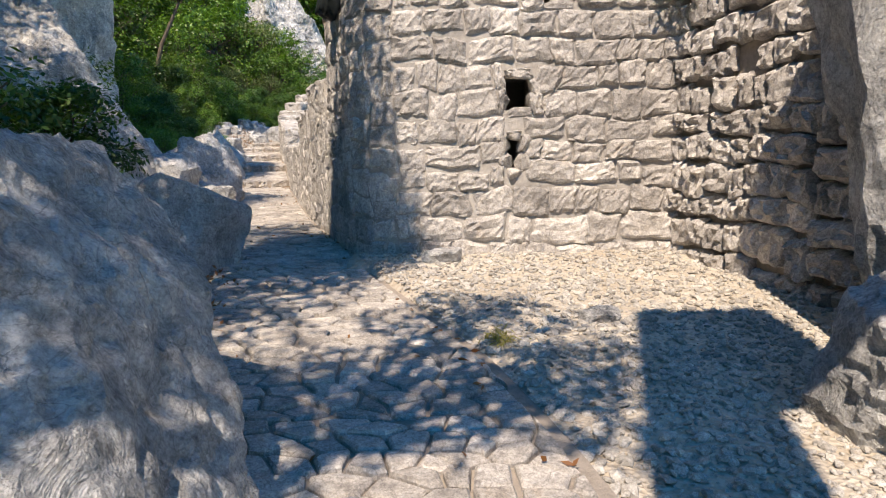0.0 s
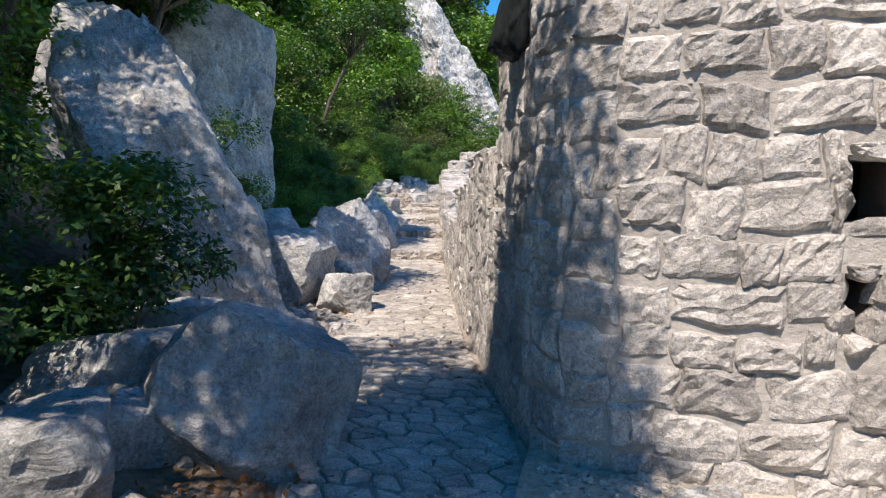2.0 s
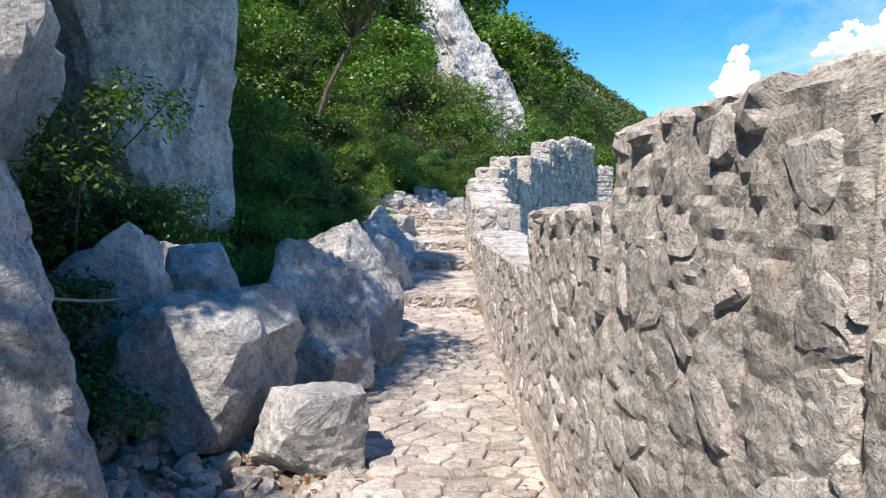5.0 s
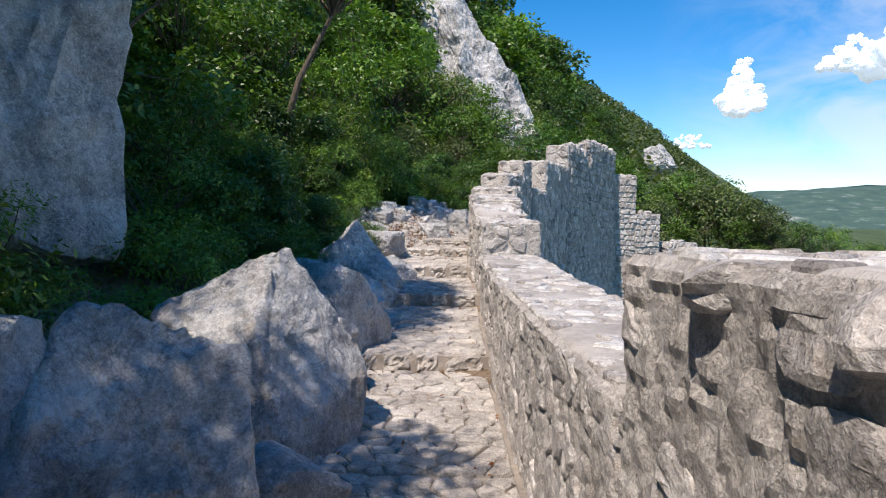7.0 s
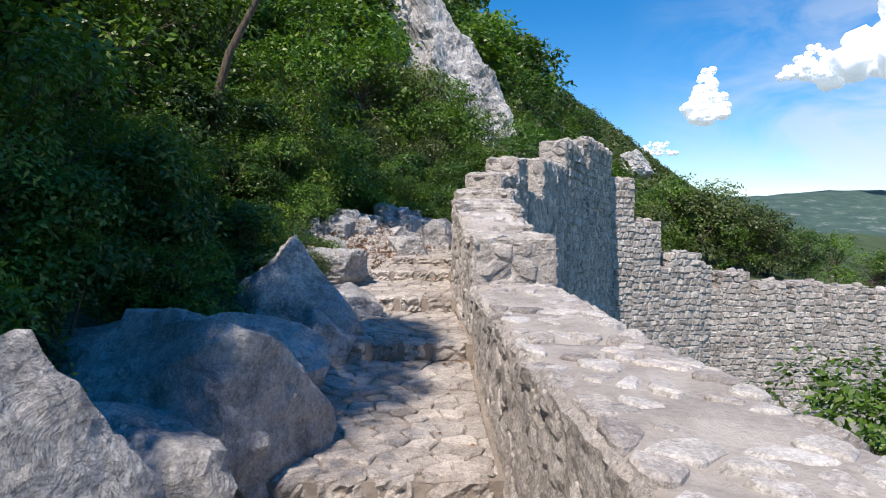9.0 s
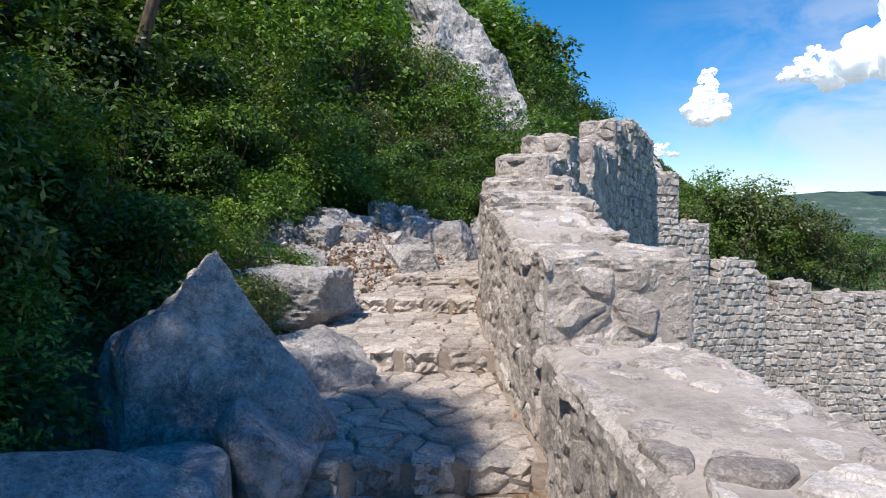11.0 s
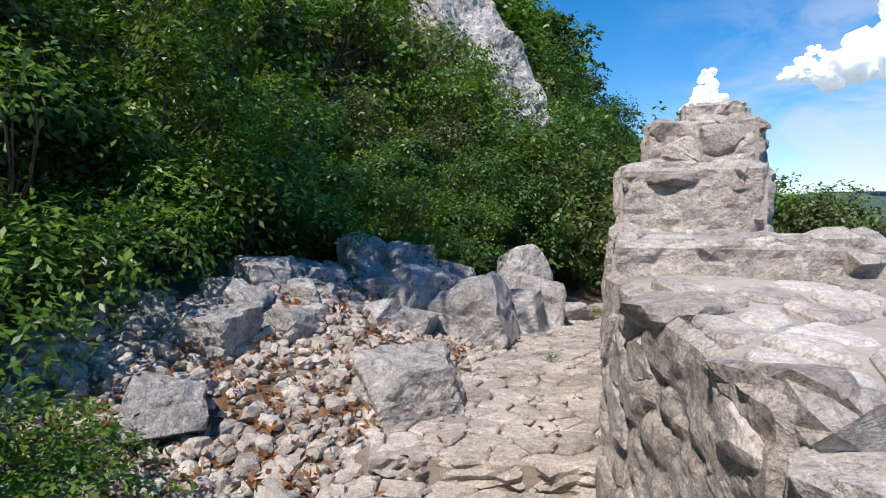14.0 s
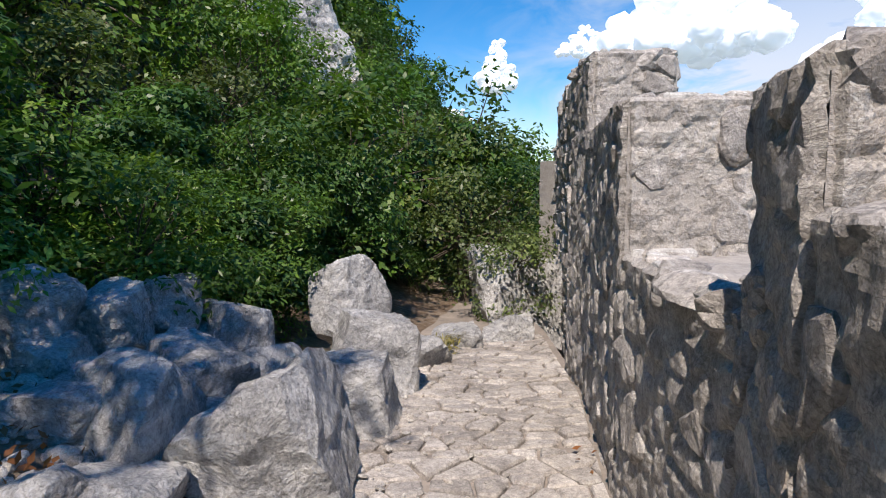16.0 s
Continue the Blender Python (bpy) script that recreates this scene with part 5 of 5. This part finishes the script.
def cloud_mat():
    n = Nodes("white_cloud")
    n.finish((0.84, 0.84, 0.84), 1.0)
    n.bsdf.inputs["Specular IOR Level"].default_value = 0.0
    # soft blue glow stands in for daylight scattered into the undersides
    n.bsdf.inputs["Emission Color"].default_value = (0.60, 0.70, 0.85, 1)
    n.bsdf.inputs["Emission Strength"].default_value = 0.42
    return n.mat


CLOUD = cloud_mat()


def cloud(heading, rise, wide, tall, puffs, seed, far=2200):
    """A heap of white puffs at a compass heading (degrees right of +y) and elevation."""
    rnd = random.Random(seed)
    h, e = radians(heading), radians(rise)
    at = Vector((math.sin(h) * math.cos(e), math.cos(h) * math.cos(e), math.sin(e))) * far
    right = Vector((math.cos(h), -math.sin(h), 0))
    thing = empty("cloud", at)
    shapes = []
    for k in range(3):
        v, f = rock_points(1.0, seed + k, 0, 3, 0.30, (1, 1, 0.85))
        me = bpy.data.meshes.new("puff")
        me.from_pydata(v, [], f)
        me.polygons.foreach_set("use_smooth", [True] * len(me.polygons))
        me.materials.append(CLOUD)
        shapes.append(me)
    for _ in range(puffs):
        z = rnd.random() ** 1.4
        q = max(-1.0, min(1.0, rnd.gauss(0, 0.42))) * (1 - 0.55 * z)
        z *= 1 - 0.7 * abs(q)
        r = rnd.uniform(0.07, 0.20) * min(wide, tall) * (1.1 - 0.5 * z)
        p = right * q * wide * 0.5 + Vector((0, 0, z * tall)) + Vector((rnd.uniform(-1, 1), rnd.uniform(-1, 1), 0)) * r
        puff = new("puff", rnd.choice(shapes))
        puff.parent = thing
        puff.matrix_basis = Matrix.LocRotScale(p, Euler((0, 0, rnd.uniform(0, 6))), Vector((r, r, r)))
    return tagged(thing, "small bright white cumulus cloud" if wide < 300 else "broad white cumulus cloud bank", "cloud", "clouds")


cloud(9.1, 9.6, 135, 165, 100, 500)
cloud(26, 12.5, 760, 380, 260, 510, 2600)
cloud(17, 12.5, 230, 110, 80, 515, 2600)
cloud(44, 10.0, 800, 420, 200, 520, 2600)
cloud(5.2, 6.8, 170, 50, 40, 530)


def veil_mat():
    n = Nodes("thin_cloud")
    tc = n.t.nodes.new("ShaderNodeTexCoord")
    sep = n.t.nodes.new("ShaderNodeSeparateXYZ")
    n.link(tc.outputs["UV"], sep.inputs[0])
    a = n.noise(0.0016, 7, 0.58, n.squash(1, 1, 2.2), 0.6)
    fade = n.math("MULTIPLY", n.grey(sep.outputs[0], 0.0, 0.35), n.grey(sep.outputs[1], 1.0, 0.35))
    fade = n.math("MULTIPLY", fade, n.grey(sep.outputs[1], 0.0, 0.12))
    fac = n.math("MULTIPLY", n.grey(n.math("ADD", a, n.math("MULTIPLY", fade, 0.16)), 0.42, 0.64), fade)
    # the sheet glows by itself in place of sunlight on the haze
    em, tr, mx = n.t.nodes.new("ShaderNodeEmission"), n.t.nodes.new("ShaderNodeBsdfTransparent"), n.t.nodes.new("ShaderNodeMixShader")
    em.inputs[0].default_value, em.inputs[1].default_value = (0.86, 0.92, 1.0, 1), 0.72
    n.link(n.math("MULTIPLY", fac, 0.85), mx.inputs[0])
    n.link(tr.outputs[0], mx.inputs[1])
    n.link(em.outputs[0], mx.inputs[2])
    n.link(mx.outputs[0], n.t.nodes["Material Output"].inputs[0])
    return n.mat


def veil():
    """A curved sheet of thin cloud low over the bay, beyond the hills."""
    cols, rows_, far = 40, 12, 3900
    v, f, uv = [], [], []
    for j in range(rows_):
        for i in range(cols):
            h, e = radians(2 + 75 * i / (cols - 1)), radians(1 + 27 * j / (rows_ - 1))
            v.append((math.sin(h) * math.cos(e) * far, math.cos(h) * math.cos(e) * far, math.sin(e) * far))
            uv.append((i / (cols - 1), j / (rows_ - 1)))
    for j in range(rows_ - 1):
        for i in range(cols - 1):
            a = j * cols + i
            f.append((a, a + 1, a + cols + 1, a + cols))
    ob = mesh_object("backdrop_cloud", v, f, veil_mat())
    layer = ob.data.uv_layers.new(name="uv")
    for lp in ob.data.loops:
        layer.data[lp.index].uv = uv[lp.vertex_index]
    ob.visible_shadow = False
    return tagged(ob, "thin hazy white cloud over the bay", "cloud", kind="structure")


veil()

# ---- small things ----
cloth = Nodes("black_tarpaulin")
cloth.finish((0.018, 0.022, 0.022), 0.55, (cloth.noise(14, 4, 0.6, cloth.squash(1, 1, 0.3)), 0.6, 0.03))
v, f = rock_points(1.0, 600, 6, 4, 0.16, (0.20, 0.14, 0.34))
tarp = mesh_object("tarpaulin", [(x, y + 0.15 * z, z) for x, y, z in v], f, cloth.mat)
tarp.matrix_basis = pose(-1.08, 6.42, 3.12, 0, 18, -60)
tagged(tarp, "crumpled black tarpaulin hung on the tower corner", "tarpaulin")

rope_mat = Nodes("grey_rope")
rope_mat.finish((0.22, 0.21, 0.19), 0.8)
cu = bpy.data.curves.new("rope", "CURVE")
cu.dimensions, cu.bevel_depth = "3D", 0.009
sp = cu.splines.new("POLY")
sp.points.add(11)
for i in range(12):
    q = i / 11
    a, b = Vector((-4.2, 7.5, 2.0)), Vector((-5.6, 11.3, 1.55))
    p = a.lerp(b, q)
    sp.points[i].co = (p.x, p.y, p.z - 0.3 * math.sin(q * math.pi), 1)
cu.materials.append(rope_mat.mat)
tagged(new("rope", cu), "thin grey rope slung between the rocks", "rope")


def tuft(x, y, z, size, material, label, seed, count=120):
    rng = np.random.default_rng(seed)
    p = rng.normal(size=(count, 3)) * (size * 0.45, size * 0.45, size * 0.25)
    p[:, 2] = np.abs(p[:, 2])
    out = p / (np.linalg.norm(p, axis=1)[:, None] + 1e-6) + (0, 0, 0.6)
    v, f = leaves(p, out, size * 0.55, size * 0.1, rng, -0.5)
    ob = new("weed", leaf_mesh("weed", v, f, material))
    ob.location = (x, y, z)
    return tagged(ob, label, "plant", "weeds by the path", "stuff")


straw = leaf_mat("dry_grass", (0.20, 0.17, 0.05), (0.30, 0.26, 0.09), (0.40, 0.33, 0.14))
tuft(0.32, 3.45, 0.36, 0.12, straw, "small dry yellow weed at the gravel edge", 1)
tuft(-3.35, 6.5, 0.75, 0.16, LEAF_FRESH, "small fresh green weed among rocks", 2)
tuft(2.15, 5.7, 2.85, 0.25, LEAF_FRESH, "green weed growing from the wall joint", 3, 260)
tuft(-5.75, 23.0, 1.83, 0.08, LEAF_FRESH, "tiny green weed in the paving", 5, 60)
tuft(-5.45, 26.6, 1.7, 0.18, straw, "dry tuft of grass at the path end", 6)
dry = leaf_mat("fallen_leaves", (0.16, 0.06, 0.02), (0.26, 0.11, 0.04), (0.36, 0.20, 0.09))


def litter():
    rng = np.random.default_rng(9)
    p = []
    for y0, y1, d0, d1, n in ((2.0, 7.0, -0.1, 0.9, 1400), (20.2, 24.0, 0.2, 1.5, 2000), (8.0, 15.0, -0.1, 0.8, 300)):
        for _ in range(n):
            y = rng.uniform(y0, y1)
            x = left_x(y) - rng.uniform(d0, d1)
            p.append((x, y, ground_z(x, y) + 0.03 + 0.03 * rng.random()))
    for _ in range(160):
        y = rng.uniform(1.8, 24)
        x = wall_x(y) - rng.random() ** 3 * 1.2 - 0.05
        p.append((x, y + skew(y) * (x - wall_x(y)), path_z(y) + 0.012))
    p = np.array(p)
    v, f = leaves(p, np.zeros_like(p), 0.055, 0.026, rng, 0.0)
    tagged(new("leaf_litter", leaf_mesh("leaf_litter", v, f, dry)), "scattered dry brown fallen leaves", "leaves", kind="stuff")


litter()
